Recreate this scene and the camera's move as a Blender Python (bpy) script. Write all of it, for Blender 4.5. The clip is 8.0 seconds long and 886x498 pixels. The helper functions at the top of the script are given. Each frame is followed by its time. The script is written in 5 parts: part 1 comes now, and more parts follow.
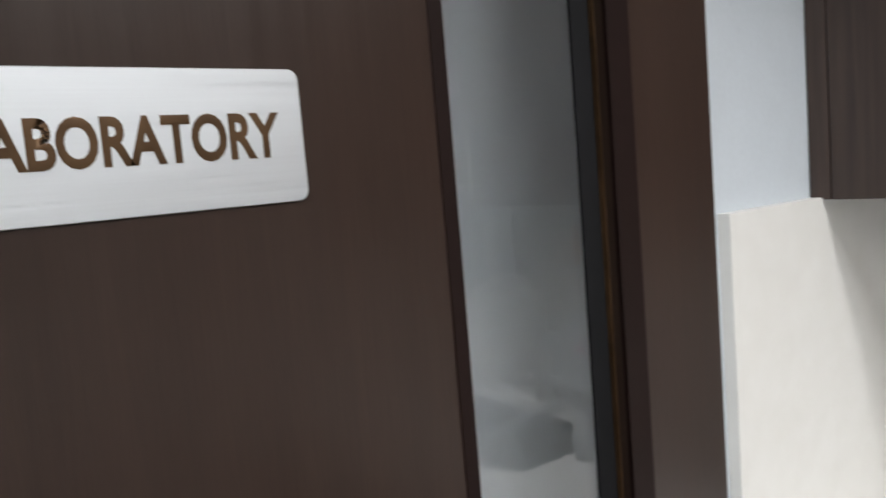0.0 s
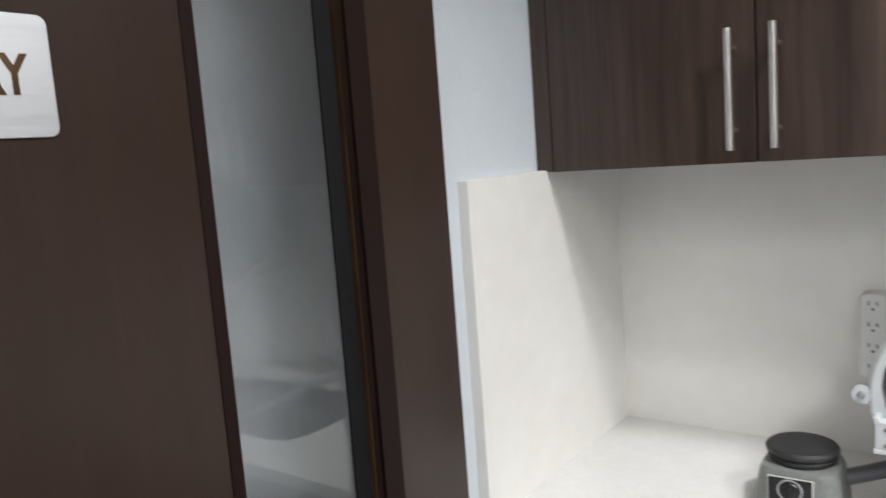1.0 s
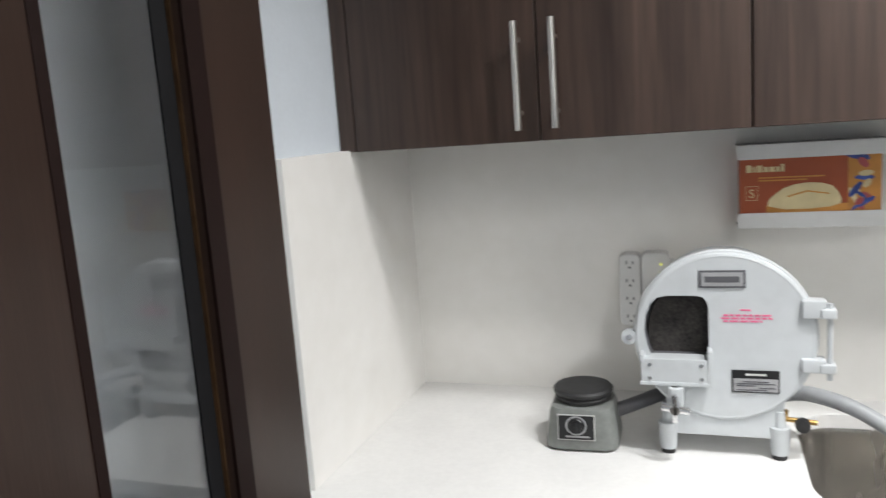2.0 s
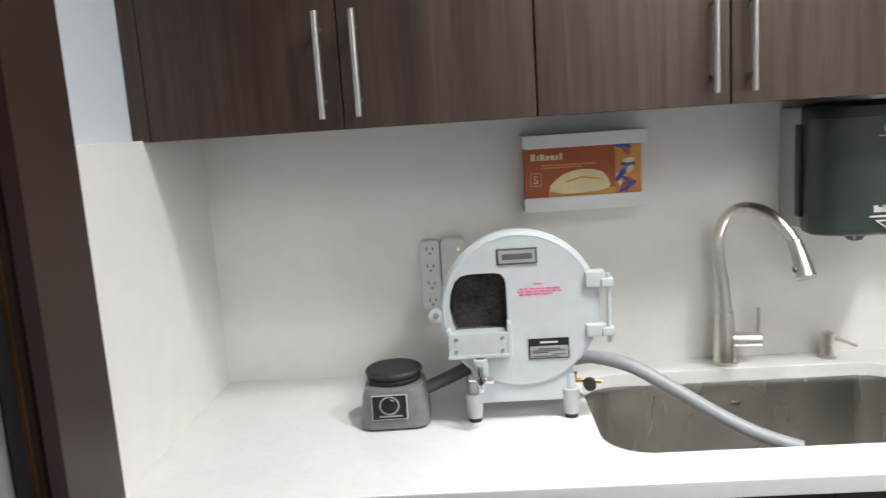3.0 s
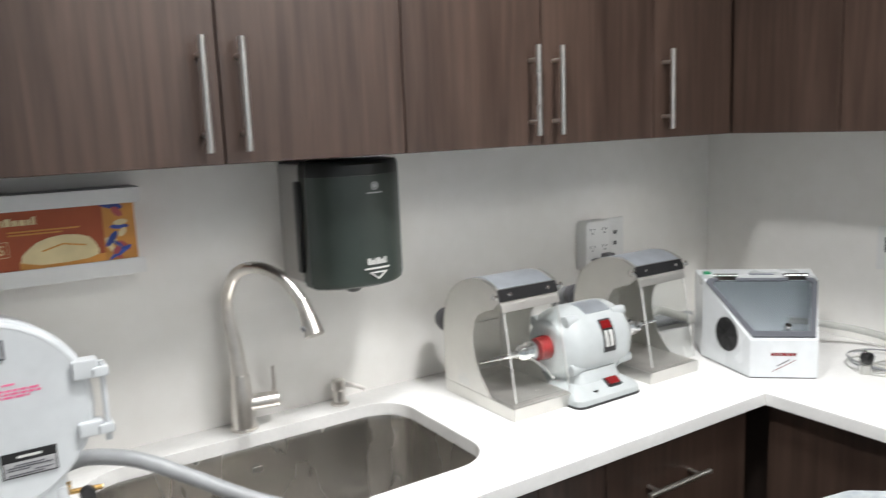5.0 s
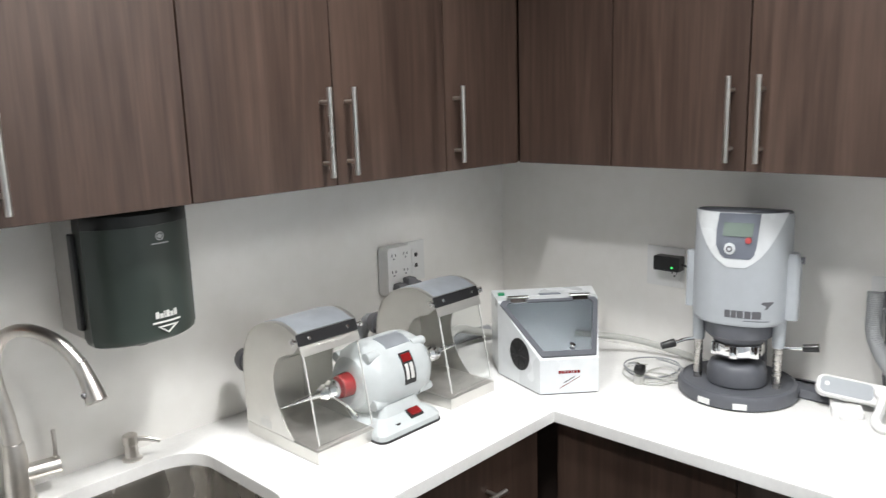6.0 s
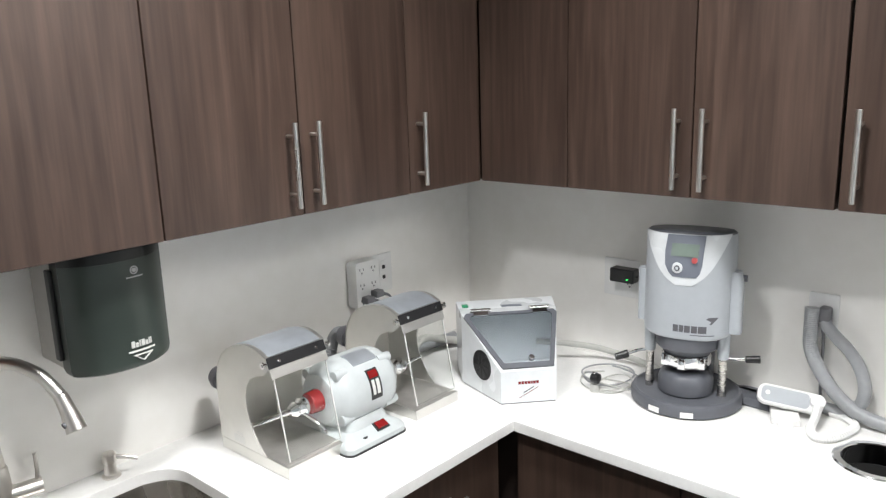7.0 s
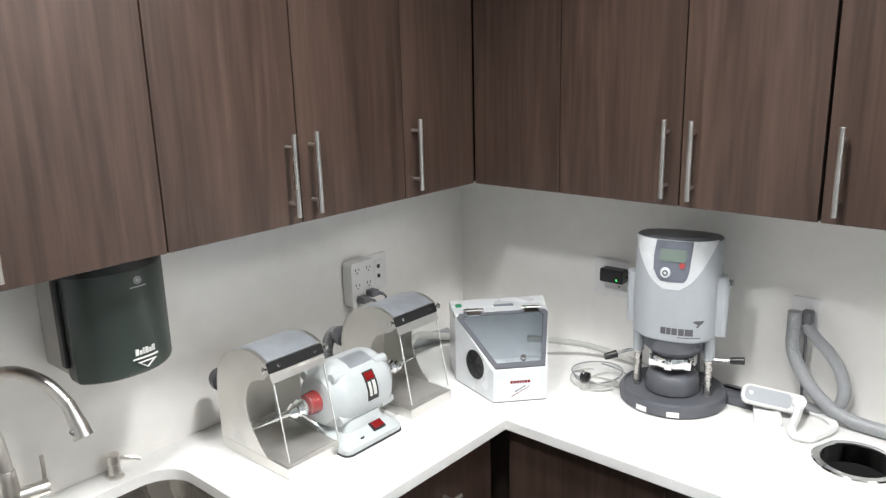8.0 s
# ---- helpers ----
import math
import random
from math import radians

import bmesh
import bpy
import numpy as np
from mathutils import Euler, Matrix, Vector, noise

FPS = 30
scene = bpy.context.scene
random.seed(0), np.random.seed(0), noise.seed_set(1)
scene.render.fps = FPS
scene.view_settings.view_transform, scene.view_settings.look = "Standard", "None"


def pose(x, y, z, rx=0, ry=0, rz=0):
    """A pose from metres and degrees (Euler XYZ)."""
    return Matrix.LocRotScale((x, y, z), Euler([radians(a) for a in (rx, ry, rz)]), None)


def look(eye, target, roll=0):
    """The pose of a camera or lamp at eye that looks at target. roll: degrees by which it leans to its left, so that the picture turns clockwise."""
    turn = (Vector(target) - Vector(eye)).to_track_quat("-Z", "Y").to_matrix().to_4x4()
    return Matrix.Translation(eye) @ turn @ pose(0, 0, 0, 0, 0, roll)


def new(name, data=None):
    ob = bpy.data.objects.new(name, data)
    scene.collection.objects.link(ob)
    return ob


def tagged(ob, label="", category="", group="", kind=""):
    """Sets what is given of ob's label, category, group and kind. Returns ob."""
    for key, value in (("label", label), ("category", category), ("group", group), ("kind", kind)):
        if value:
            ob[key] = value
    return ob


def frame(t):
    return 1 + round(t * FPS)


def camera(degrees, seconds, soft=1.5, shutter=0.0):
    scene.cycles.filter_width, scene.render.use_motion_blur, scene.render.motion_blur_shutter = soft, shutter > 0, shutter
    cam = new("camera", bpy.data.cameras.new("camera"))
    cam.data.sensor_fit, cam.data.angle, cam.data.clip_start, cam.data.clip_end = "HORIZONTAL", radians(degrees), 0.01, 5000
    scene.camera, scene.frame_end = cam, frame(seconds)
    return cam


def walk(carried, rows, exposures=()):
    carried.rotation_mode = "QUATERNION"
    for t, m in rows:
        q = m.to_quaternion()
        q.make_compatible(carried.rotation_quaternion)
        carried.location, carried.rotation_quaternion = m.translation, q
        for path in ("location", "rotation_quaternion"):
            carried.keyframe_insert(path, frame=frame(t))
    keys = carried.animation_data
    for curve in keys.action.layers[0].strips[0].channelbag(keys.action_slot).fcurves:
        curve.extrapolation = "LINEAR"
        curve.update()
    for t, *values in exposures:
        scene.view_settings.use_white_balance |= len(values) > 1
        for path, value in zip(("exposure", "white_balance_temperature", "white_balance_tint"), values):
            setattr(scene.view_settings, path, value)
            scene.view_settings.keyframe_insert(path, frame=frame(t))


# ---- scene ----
cam = camera(60.1, 8.0, soft=1.3, shutter=0.35)
PATH = [
    (0, (0.628, -1.549, 1.574), (-0.961, -0.352, 1.369), -4.8),
    (0.5, (0.689, -1.559, 1.552), (-0.738, -0.178, 1.32), -4.1),
    (1, (0.728, -1.598, 1.528), (-0.471, -0.017, 1.278), -4.3),
    (1.5, (0.726, -1.655, 1.51), (-0.209, 0.092, 1.241), -3.6),
    (1.7, (0.712, -1.677, 1.526), (-0.126, 0.113, 1.223), -4.0),
    (2.8, (0.599, -1.732, 1.469), (0.461, 0.239, 1.16), -3.7),
    (3, (0.629, -1.743, 1.482), (0.539, 0.227, 1.15), -3.8),
    (3.5, (0.649, -1.728, 1.484), (0.772, 0.24, 1.149), -2.9),
    (4, (0.641, -1.717, 1.463), (1.08, 0.212, 1.17), -1.9),
    (4.5, (0.671, -1.657, 1.478), (1.418, 0.176, 1.19), -2.4),
    (5, (0.698, -1.621, 1.528), (1.763, 0.042, 1.208), -2.3),
    (5.2, (0.713, -1.601, 1.561), (1.882, -0.015, 1.218), -1.9),
    (6.3, (0.747, -1.671, 1.685), (2.192, -0.344, 1.296), -1.8),
    (6.5, (0.745, -1.696, 1.71), (2.183, -0.365, 1.309), -1.9),
    (7, (0.722, -1.709, 1.777), (2.174, -0.407, 1.333), -1.8),
    (7.5, (0.706, -1.719, 1.836), (2.164, -0.434, 1.365), -1.6),
    (8, (0.694, -1.72, 1.855), (2.152, -0.446, 1.354), -1.5),
]
walk(cam, [(t, look(eye, target, roll)) for t, eye, target, roll in PATH],
     exposures=[(0.0, -0.17), (1.7, -0.22), (3.0, -0.26), (3.5, -0.26), (4.5, -0.22), (5.0, -0.18), (6.5, -0.11), (8.0, -0.09)])

# ---------------------------------------------------------------- light
world = bpy.data.worlds.new("room_world")
scene.world = world
world.use_nodes = True
world.node_tree.nodes["Background"].inputs[0].default_value = (0.9, 0.95, 1.0, 1)
world.node_tree.nodes["Background"].inputs[1].default_value = 0.3

CEIL = 2.60
XR = 2.763          # right wall
YB = -3.40          # wall behind the camera
# First is placed from the cabinet shadows; second is added fill for the right cabinets.
KEY_AND_FILL = [(1.15, -0.80, 18.5), (1.74, -1.14, 22.5)]
# Unseen panels added behind the camera as soft fill.
FILL_PANELS = [(1.50, -2.60, 6.0), (2.2, -2.75, 4.5)]


def area(name, x, y, z, power, size, size_y=None, colour=(0.99, 0.99, 0.99)):
    data = bpy.data.lights.new(name, "AREA")
    data.energy, data.color = power, colour
    if size_y:
        data.shape, data.size, data.size_y = "RECTANGLE", size, size_y
    else:
        data.shape, data.size = "DISK", size
    ob = new(name, data)
    ob.matrix_world = look((x, y, z), (x, y + 1e-4, z - 1))
    return ob


# Key downlight, then the added fill.
for x, y, p in KEY_AND_FILL:
    area("key_fill_lamp", x, y, CEIL - 0.02, p, 0.20).data.spread = radians(136)
# Added fill, not known fittings of the room.
for x, y, p in FILL_PANELS:
    area("fill_panel_lamp", x, y, CEIL - 0.03, p, 0.56, 1.1, (0.97, 0.985, 1.0))
scene.view_settings.exposure = 0.0


# ---------------------------------------------------------------- materials
def material(name, base, rough=0.5, metal=0.0, vary=0.06, scale=30.0, bump=0.0, stretch=(1, 1, 1), coat=0.0,
             transmission=0.0, emission=0.0, second=None, spec=None, bump_scale=None):
    """A principled surface whose colour and gloss vary at two scales."""
    m = bpy.data.materials.new(name)
    m.use_nodes = True
    nt, b = m.node_tree, m.node_tree.nodes["Principled BSDF"]
    b.inputs["Roughness"].default_value, b.inputs["Metallic"].default_value = rough, metal
    b.inputs["Coat Weight"].default_value, b.inputs["Transmission Weight"].default_value = coat, transmission
    if spec is not None:
        b.inputs["Specular IOR Level"].default_value = spec
    if emission:
        b.inputs["Emission Color"].default_value, b.inputs["Emission Strength"].default_value = (*base, 1), emission
    tex, mp = nt.nodes.new("ShaderNodeTexCoord"), nt.nodes.new("ShaderNodeMapping")
    mp.inputs["Scale"].default_value = stretch
    nt.links.new(tex.outputs["Object"], mp.inputs["Vector"])
    info, add = nt.nodes.new("ShaderNodeObjectInfo"), nt.nodes.new("ShaderNodeVectorMath")
    mul = nt.nodes.new("ShaderNodeMath")
    mul.operation = "MULTIPLY"
    mul.inputs[1].default_value = 37.0
    nt.links.new(info.outputs["Random"], mul.inputs[0])
    nt.links.new(mp.outputs[0], add.inputs[0])
    nt.links.new(mul.outputs[0], add.inputs[1])
    big, small = nt.nodes.new("ShaderNodeTexNoise"), nt.nodes.new("ShaderNodeTexNoise")
    for n, k, d in ((big, scale * 0.12, 3), (small, scale, 4)):
        n.inputs["Scale"].default_value, n.inputs["Detail"].default_value = k, d
        nt.links.new(add.outputs[0], n.inputs["Vector"])
    half = nt.nodes.new("ShaderNodeMix")
    half.inputs["Factor"].default_value = 0.5
    nt.links.new(big.outputs["Fac"], half.inputs["A"])
    nt.links.new(small.outputs["Fac"], half.inputs["B"])
    ramp = nt.nodes.new("ShaderNodeValToRGB")
    lo = second or [c * (1 - 2.2 * vary) for c in base]
    hi = base if second else [min(1, c * (1 + 1.6 * vary)) for c in base]
    ramp.color_ramp.elements[0].position, ramp.color_ramp.elements[1].position = 0.33, 0.67
    ramp.color_ramp.elements[0].color, ramp.color_ramp.elements[1].color = (*lo, 1), (*hi, 1)
    nt.links.new(half.outputs["Result"], ramp.inputs["Fac"])
    nt.links.new(ramp.outputs["Color"], b.inputs["Base Color"])
    rr = nt.nodes.new("ShaderNodeMapRange")
    rr.inputs["To Min"].default_value, rr.inputs["To Max"].default_value = max(0.02, rough * 0.8), min(1, rough * 1.2)
    nt.links.new(big.outputs["Fac"], rr.inputs["Value"])
    nt.links.new(rr.outputs["Result"], b.inputs["Roughness"])
    if bump:
        bp, src = nt.nodes.new("ShaderNodeBump"), small
        if bump_scale:
            src = nt.nodes.new("ShaderNodeTexNoise")
            src.inputs["Scale"].default_value = bump_scale
            nt.links.new(add.outputs[0], src.inputs["Vector"])
        bp.inputs["Strength"].default_value, bp.inputs["Distance"].default_value = bump, 0.001
        nt.links.new(src.outputs["Fac"], bp.inputs["Height"])
        nt.links.new(bp.outputs[0], b.inputs["Normal"])
    return m


def wood(name, dark, mid, light, rough, along=(14, 14, 0.7), contrast=1.0, fine=9.0):
    """Laminate with long streaks along its grain: broad bands, narrow streaks and fine pores."""
    m = bpy.data.materials.new(name)
    m.use_nodes = True
    nt, b = m.node_tree, m.node_tree.nodes["Principled BSDF"]
    tex, mp = nt.nodes.new("ShaderNodeTexCoord"), nt.nodes.new("ShaderNodeMapping")
    info, mul, add = nt.nodes.new("ShaderNodeObjectInfo"), nt.nodes.new("ShaderNodeMath"), nt.nodes.new("ShaderNodeVectorMath")
    mul.operation = "MULTIPLY"
    mul.inputs[1].default_value = 53.0
    nt.links.new(info.outputs["Random"], mul.inputs[0])
    mp.inputs["Scale"].default_value = along
    nt.links.new(tex.outputs["Object"], mp.inputs["Vector"])
    nt.links.new(mp.outputs[0], add.inputs[0])
    nt.links.new(mul.outputs[0], add.inputs[1])
    broad, streak, pore = (nt.nodes.new("ShaderNodeTexNoise") for _ in range(3))
    for n, k, d, dist in ((broad, 0.55, 3, 0.6), (streak, 2.4, 5, 1.2), (pore, fine, 3, 0.0)):
        n.inputs["Scale"].default_value, n.inputs["Detail"].default_value, n.inputs["Distortion"].default_value = k, d, dist
        nt.links.new(add.outputs[0], n.inputs["Vector"])
    mix1, mix2 = nt.nodes.new("ShaderNodeMix"), nt.nodes.new("ShaderNodeMix")
    mix1.inputs["Factor"].default_value, mix2.inputs["Factor"].default_value = 0.5, 0.28
    nt.links.new(broad.outputs["Fac"], mix1.inputs["A"])
    nt.links.new(streak.outputs["Fac"], mix1.inputs["B"])
    nt.links.new(mix1.outputs["Result"], mix2.inputs["A"])
    nt.links.new(pore.outputs["Fac"], mix2.inputs["B"])
    ramp = nt.nodes.new("ShaderNodeValToRGB")
    e = ramp.color_ramp.elements
    e[0].position, e[0].color = 0.5 - 0.16 / contrast, (*dark, 1)
    e[1].position, e[1].color = 0.5 + 0.16 / contrast, (*light, 1)
    k = e.new(0.5)
    k.color = (*mid, 1)
    nt.links.new(mix2.outputs["Result"], ramp.inputs["Fac"])
    nt.links.new(ramp.outputs["Color"], b.inputs["Base Color"])
    rr = nt.nodes.new("ShaderNodeMapRange")
    rr.inputs["To Min"].default_value, rr.inputs["To Max"].default_value = rough * 0.85, rough * 1.2
    nt.links.new(streak.outputs["Fac"], rr.inputs["Value"])
    nt.links.new(rr.outputs["Result"], b.inputs["Roughness"])
    bp = nt.nodes.new("ShaderNodeBump")
    bp.inputs["Strength"].default_value, bp.inputs["Distance"].default_value = 0.25, 0.0006
    nt.links.new(pore.outputs["Fac"], bp.inputs["Height"])
    nt.links.new(bp.outputs[0], b.inputs["Normal"])
    return m


def clear(name, tint, rough=0.02, ior=1.45):
    m = bpy.data.materials.new(name)
    m.use_nodes = True
    b = m.node_tree.nodes["Principled BSDF"]
    b.inputs["Base Color"].default_value = (*tint, 1)
    b.inputs["Transmission Weight"].default_value, b.inputs["Roughness"].default_value = 1.0, rough
    b.inputs["IOR"].default_value = ior
    return m


M_DOORWOOD = wood("walnut_laminate", (0.0210, 0.0122, 0.0092), (0.0500, 0.0312, 0.0237), (0.088, 0.0555, 0.0422), 0.33, contrast=0.82, fine=6.0)
M_LEAF = wood("door_veneer", (0.025, 0.0142, 0.0102), (0.032, 0.0182, 0.0132), (0.040, 0.023, 0.0168), 0.34, (30, 30, 1.6), 0.8, 14)
M_LEAFBEAD = material("door_bead", (0.014, 0.007, 0.006), 0.55, spec=0.15)
M_CARCASS = material("cabinet_board", (0.035, 0.024, 0.02), 0.5)
M_KICK = material("kick_board", (0.02, 0.016, 0.014), 0.6)
M_QUARTZ = material("white_quartz", (0.81, 0.805, 0.79), 0.22, vary=0.02, scale=90, spec=0.45)
M_SPLASH = material("quartz_splash", (0.90, 0.885, 0.855), 0.32, second=(0.845, 0.828, 0.79), scale=20, bump=0.06)
M_PAINT = material("pale_blue_paint", (0.66, 0.71, 0.76), 0.65, vary=0.015, scale=120, bump=0.15)
M_CEIL = material("ceiling_paint", (0.82, 0.82, 0.80), 0.8, vary=0.02, scale=60, bump=0.1)
M_FLOOR = material("vinyl_floor", (0.14, 0.125, 0.11), 0.4, vary=0.1, scale=20)
M_STEEL = material("brushed_steel", (0.58, 0.56, 0.53), 0.27, 1.0, 0.08, 40, 0.08, (1, 1, 14))
M_SINK = material("sink_steel", (0.58, 0.56, 0.53), 0.27, 1.0, 0.03, 30, 0.03, (3, 3, 1))
M_NICKEL = material("satin_nickel", (0.72, 0.69, 0.65), 0.3, 1.0, 0.04, 60)
M_CHROME = material("chrome", (0.82, 0.82, 0.82), 0.08, 1.0, 0.03, 30)
M_SHEET = material("satin_sheet_metal", (0.68, 0.67, 0.64), 0.36, 0.9, 0.02, 24, 0.03)
# Grey-blue base colour stands in for dark reflections in polished metal.
M_SHEETTOP = material("polished_sheet_metal", (0.55, 0.59, 0.64), 0.40, 0.75, 0.08, 18, 0.03)
M_TRAY = material("scuffed_tray_metal", (0.60, 0.58, 0.55), 0.34, 0.8, 0.10, 20, 0.04)
M_SIGN = material("sign_steel", (0.86, 0.89, 0.92), 0.46, 1.0, 0.012, 160, 0.02, (1, 0.3, 34))
M_BRONZE = material("letter_bronze", (0.11, 0.062, 0.03), 0.4, 0.6, 0.2, 40)
M_ENAMEL = material("white_enamel", (0.66, 0.685, 0.70), 0.28, vary=0.03, scale=40, coat=0.2)
M_TRIMMER = material("pale_grey_enamel", (0.56, 0.585, 0.60), 0.3, vary=0.03, scale=40, coat=0.2)
M_ENAMEL_IN = material("white_enamel_inside", (0.55, 0.57, 0.60), 0.5, vary=0.08, scale=20)
M_WHITE = material("white_plastic", (0.80, 0.80, 0.79), 0.4, vary=0.02, scale=50)
M_LATHE = material("light_grey_enamel", (0.46, 0.49, 0.495), 0.3, vary=0.04, scale=40, coat=0.2)
M_GREYMETAL = material("hammered_grey", (0.185, 0.195, 0.185), 0.42, vary=0.1, scale=90, bump=0.2)
M_PRESS = material("press_grey_plastic", (0.38, 0.405, 0.43), 0.35, vary=0.02, scale=50)
M_PRESSDARK = material("press_dark_grey", (0.10, 0.105, 0.12), 0.4, vary=0.05, scale=50)
M_BEZEL = material("bezel_grey", (0.16, 0.175, 0.21), 0.3, vary=0.03, scale=40)
M_LCD = material("lcd_green", (0.20, 0.25, 0.22), 0.15, vary=0.05, scale=30)
M_BLACK = material("black_plastic", (0.012, 0.012, 0.013), 0.35, vary=0.1, scale=60)
M_RUBBER = material("black_rubber", (0.022, 0.022, 0.023), 0.6, vary=0.15, scale=80, bump=0.15)
M_WHEEL = material("abrasive_wheel", (0.045, 0.04, 0.037), 0.9, vary=0.4, scale=220, bump=0.8)
M_HOSE = material("grey_vinyl_hose", (0.31, 0.32, 0.33), 0.42, vary=0.04, scale=60)
M_HOSEDARK = material("dark_grey_hose", (0.13, 0.13, 0.14), 0.45, vary=0.06, scale=60)
M_CABLE = material("light_grey_cable", (0.50, 0.50, 0.47), 0.45, vary=0.04, scale=60)
M_RED = material("red_plastic", (0.45, 0.085, 0.085), 0.35, vary=0.06, scale=40)
M_REDDARK = material("dark_red_plastic", (0.19, 0.009, 0.010), 0.22, vary=0.06, scale=40)
M_PINK = material("pink_print", (0.75, 0.16, 0.30), 0.5, vary=0.05, scale=60)
M_PRINT = material("grey_print", (0.10, 0.10, 0.11), 0.5, vary=0.05, scale=60)
M_PLATE = material("grey_plate", (0.42, 0.42, 0.43), 0.4, 0.25, 0.05, 60)
M_PALEPRINT = material("pale_print", (0.62, 0.62, 0.60), 0.5, vary=0.03, scale=60)
M_TOWEL = material("smoked_green_plastic", (0.034, 0.046, 0.039), 0.34, vary=0.06, scale=12, coat=0.1)
M_TOWELTOP = material("smoked_dark_plastic", (0.010, 0.012, 0.011), 0.3, vary=0.08, scale=12)
M_GREYPLASTIC = material("warm_grey_plastic", (0.46, 0.45, 0.43), 0.45, vary=0.03, scale=40)
M_ORANGE = material("orange_carton", (0.40, 0.085, 0.022), 0.45, second=(0.30, 0.055, 0.018), scale=14)
M_AMBER = material("amber_print", (0.62, 0.27, 0.05), 0.45, vary=0.12, scale=30)
M_CREAM = material("cream_print", (0.72, 0.60, 0.34), 0.5, vary=0.08, scale=26)
M_BLUE = material("blue_print", (0.035, 0.07, 0.30), 0.45, vary=0.3, scale=40)
M_BRASS = material("brass", (0.60, 0.38, 0.14), 0.25, 1.0, 0.05, 40)
M_GREEN = material("green_led", (0.05, 0.9, 0.15), 0.4, emission=3.0)
M_GREENPL = material("green_plastic", (0.02, 0.22, 0.10), 0.35)
M_AMBERLED = material("amber_led", (0.75, 0.8, 0.12), 0.4, emission=1.5)
M_FABRIC = material("pale_fabric", (0.42, 0.45, 0.44), 0.9, second=(0.24, 0.27, 0.30), scale=60, bump=0.5, stretch=(1, 1, 3))
M_DIFFUSER = material("lamp_diffuser", (1.0, 0.96, 0.9), 0.6, emission=6.0)
M_GASKET = material("glazing_rubber", (0.008, 0.008, 0.009), 0.7, spec=0.2)
M_DARK = material("dark_void", (0.015, 0.015, 0.015), 0.8)
M_GLASS = clear("door_glass", (0.955, 0.965, 0.965), 0.015, 1.5)
M_ACRYLIC = clear("clear_acrylic", (0.96, 0.98, 0.97), 0.03, 1.35)
M_WINDOW = clear("cabinet_window", (0.74, 0.77, 0.79), 0.03, 1.4)


# ---------------------------------------------------------------- mesh helpers
import mathutils.geometry


def bevel(bm, width, seg=2, angle=40):
    es = [e for e in bm.edges if len(e.link_faces) == 2 and e.calc_face_angle(0) > radians(angle)]
    if es and width > 0:
        bmesh.ops.bevel(bm, geom=es, offset=width, segments=seg, affect="EDGES", profile=0.5, clamp_overlap=True)
    return bm


def bx(a, b, bev=0.0, seg=2):
    bm = bmesh.new()
    bmesh.ops.create_cube(bm, size=1)
    for v in bm.verts:
        v.co = Vector([(a[i] + b[i]) / 2 + v.co[i] * (b[i] - a[i]) for i in range(3)])
    return bevel(bm, bev, seg)


def flip(axis, u, v, w):
    return {"z": (u, v, w), "y": (u, w, v), "x": (w, u, v)}[axis]


def prism(poly, axis, lo, hi, bev=0.0, seg=2, holes=()):
    """A plate with that outline and holes: axis z takes (x, y), axis y (x, z), axis x (y, z)."""
    bm = bmesh.new()
    loops = [[Vector((p[0], p[1], 0)) for p in lp] for lp in (poly, *holes)]
    vs = [bm.verts.new(flip(axis, p.x, p.y, lo)) for lp in loops for p in lp]
    if holes:
        for tri in mathutils.geometry.tessellate_polygon(loops):
            bm.faces.new([vs[k] for k in tri])
    else:
        bm.faces.new(vs)
    got = bmesh.ops.extrude_face_region(bm, geom=bm.faces[:])
    bmesh.ops.translate(bm, vec=flip(axis, 0, 0, hi - lo), verts=[v for v in got["geom"] if isinstance(v, bmesh.types.BMVert)])
    bmesh.ops.recalc_face_normals(bm, faces=bm.faces[:])
    if bev:
        bevel(bm, bev, seg, 50)
    return bm


def rrect(x0, y0, x1, y1, r, n=6):
    """A rectangle with rounded corners, counterclockwise."""
    pts = []
    for cx, cy, a in ((x1 - r, y1 - r, 0), (x0 + r, y1 - r, 90), (x0 + r, y0 + r, 180), (x1 - r, y0 + r, 270)):
        for i in range(n + 1):
            t = radians(a + 90 * i / n)
            pts.append((cx + r * math.cos(t), cy + r * math.sin(t)))
    return pts


def ring(cx, cy, r, n=32, ry=None):
    return [(cx + r * math.cos(2 * math.pi * i / n), cy + (ry or r) * math.sin(2 * math.pi * i / n)) for i in range(n)]


def loft(loops, cap0=True, cap1=True, closed=True):
    """A skin over loops of points in space."""
    bm = bmesh.new()
    rows = [[bm.verts.new(p) for p in lp] for lp in loops]
    n = len(rows[0])
    for a, b in zip(rows, rows[1:]):
        for i in range(n if closed else n - 1):
            j = (i + 1) % n
            bm.faces.new((a[i], a[j], b[j], b[i]))
    if cap0:
        bm.faces.new(rows[0][::-1])
    if cap1:
        bm.faces.new(rows[-1])
    bmesh.ops.recalc_face_normals(bm, faces=bm.faces[:])
    return bm


def cyl(p, q, r, r2=None, n=20, bev=0.0):
    p, q = Vector(p), Vector(q)
    d = (q - p).normalized()
    u = d.orthogonal().normalized()
    v = d.cross(u)
    r2 = r if r2 is None else r2
    loops = [[c + (u * math.cos(2 * math.pi * i / n) + v * math.sin(2 * math.pi * i / n)) * k for i in range(n)] for c, k in ((p, r), (q, r2))]
    return bevel(loft(loops), bev, 2, 50)


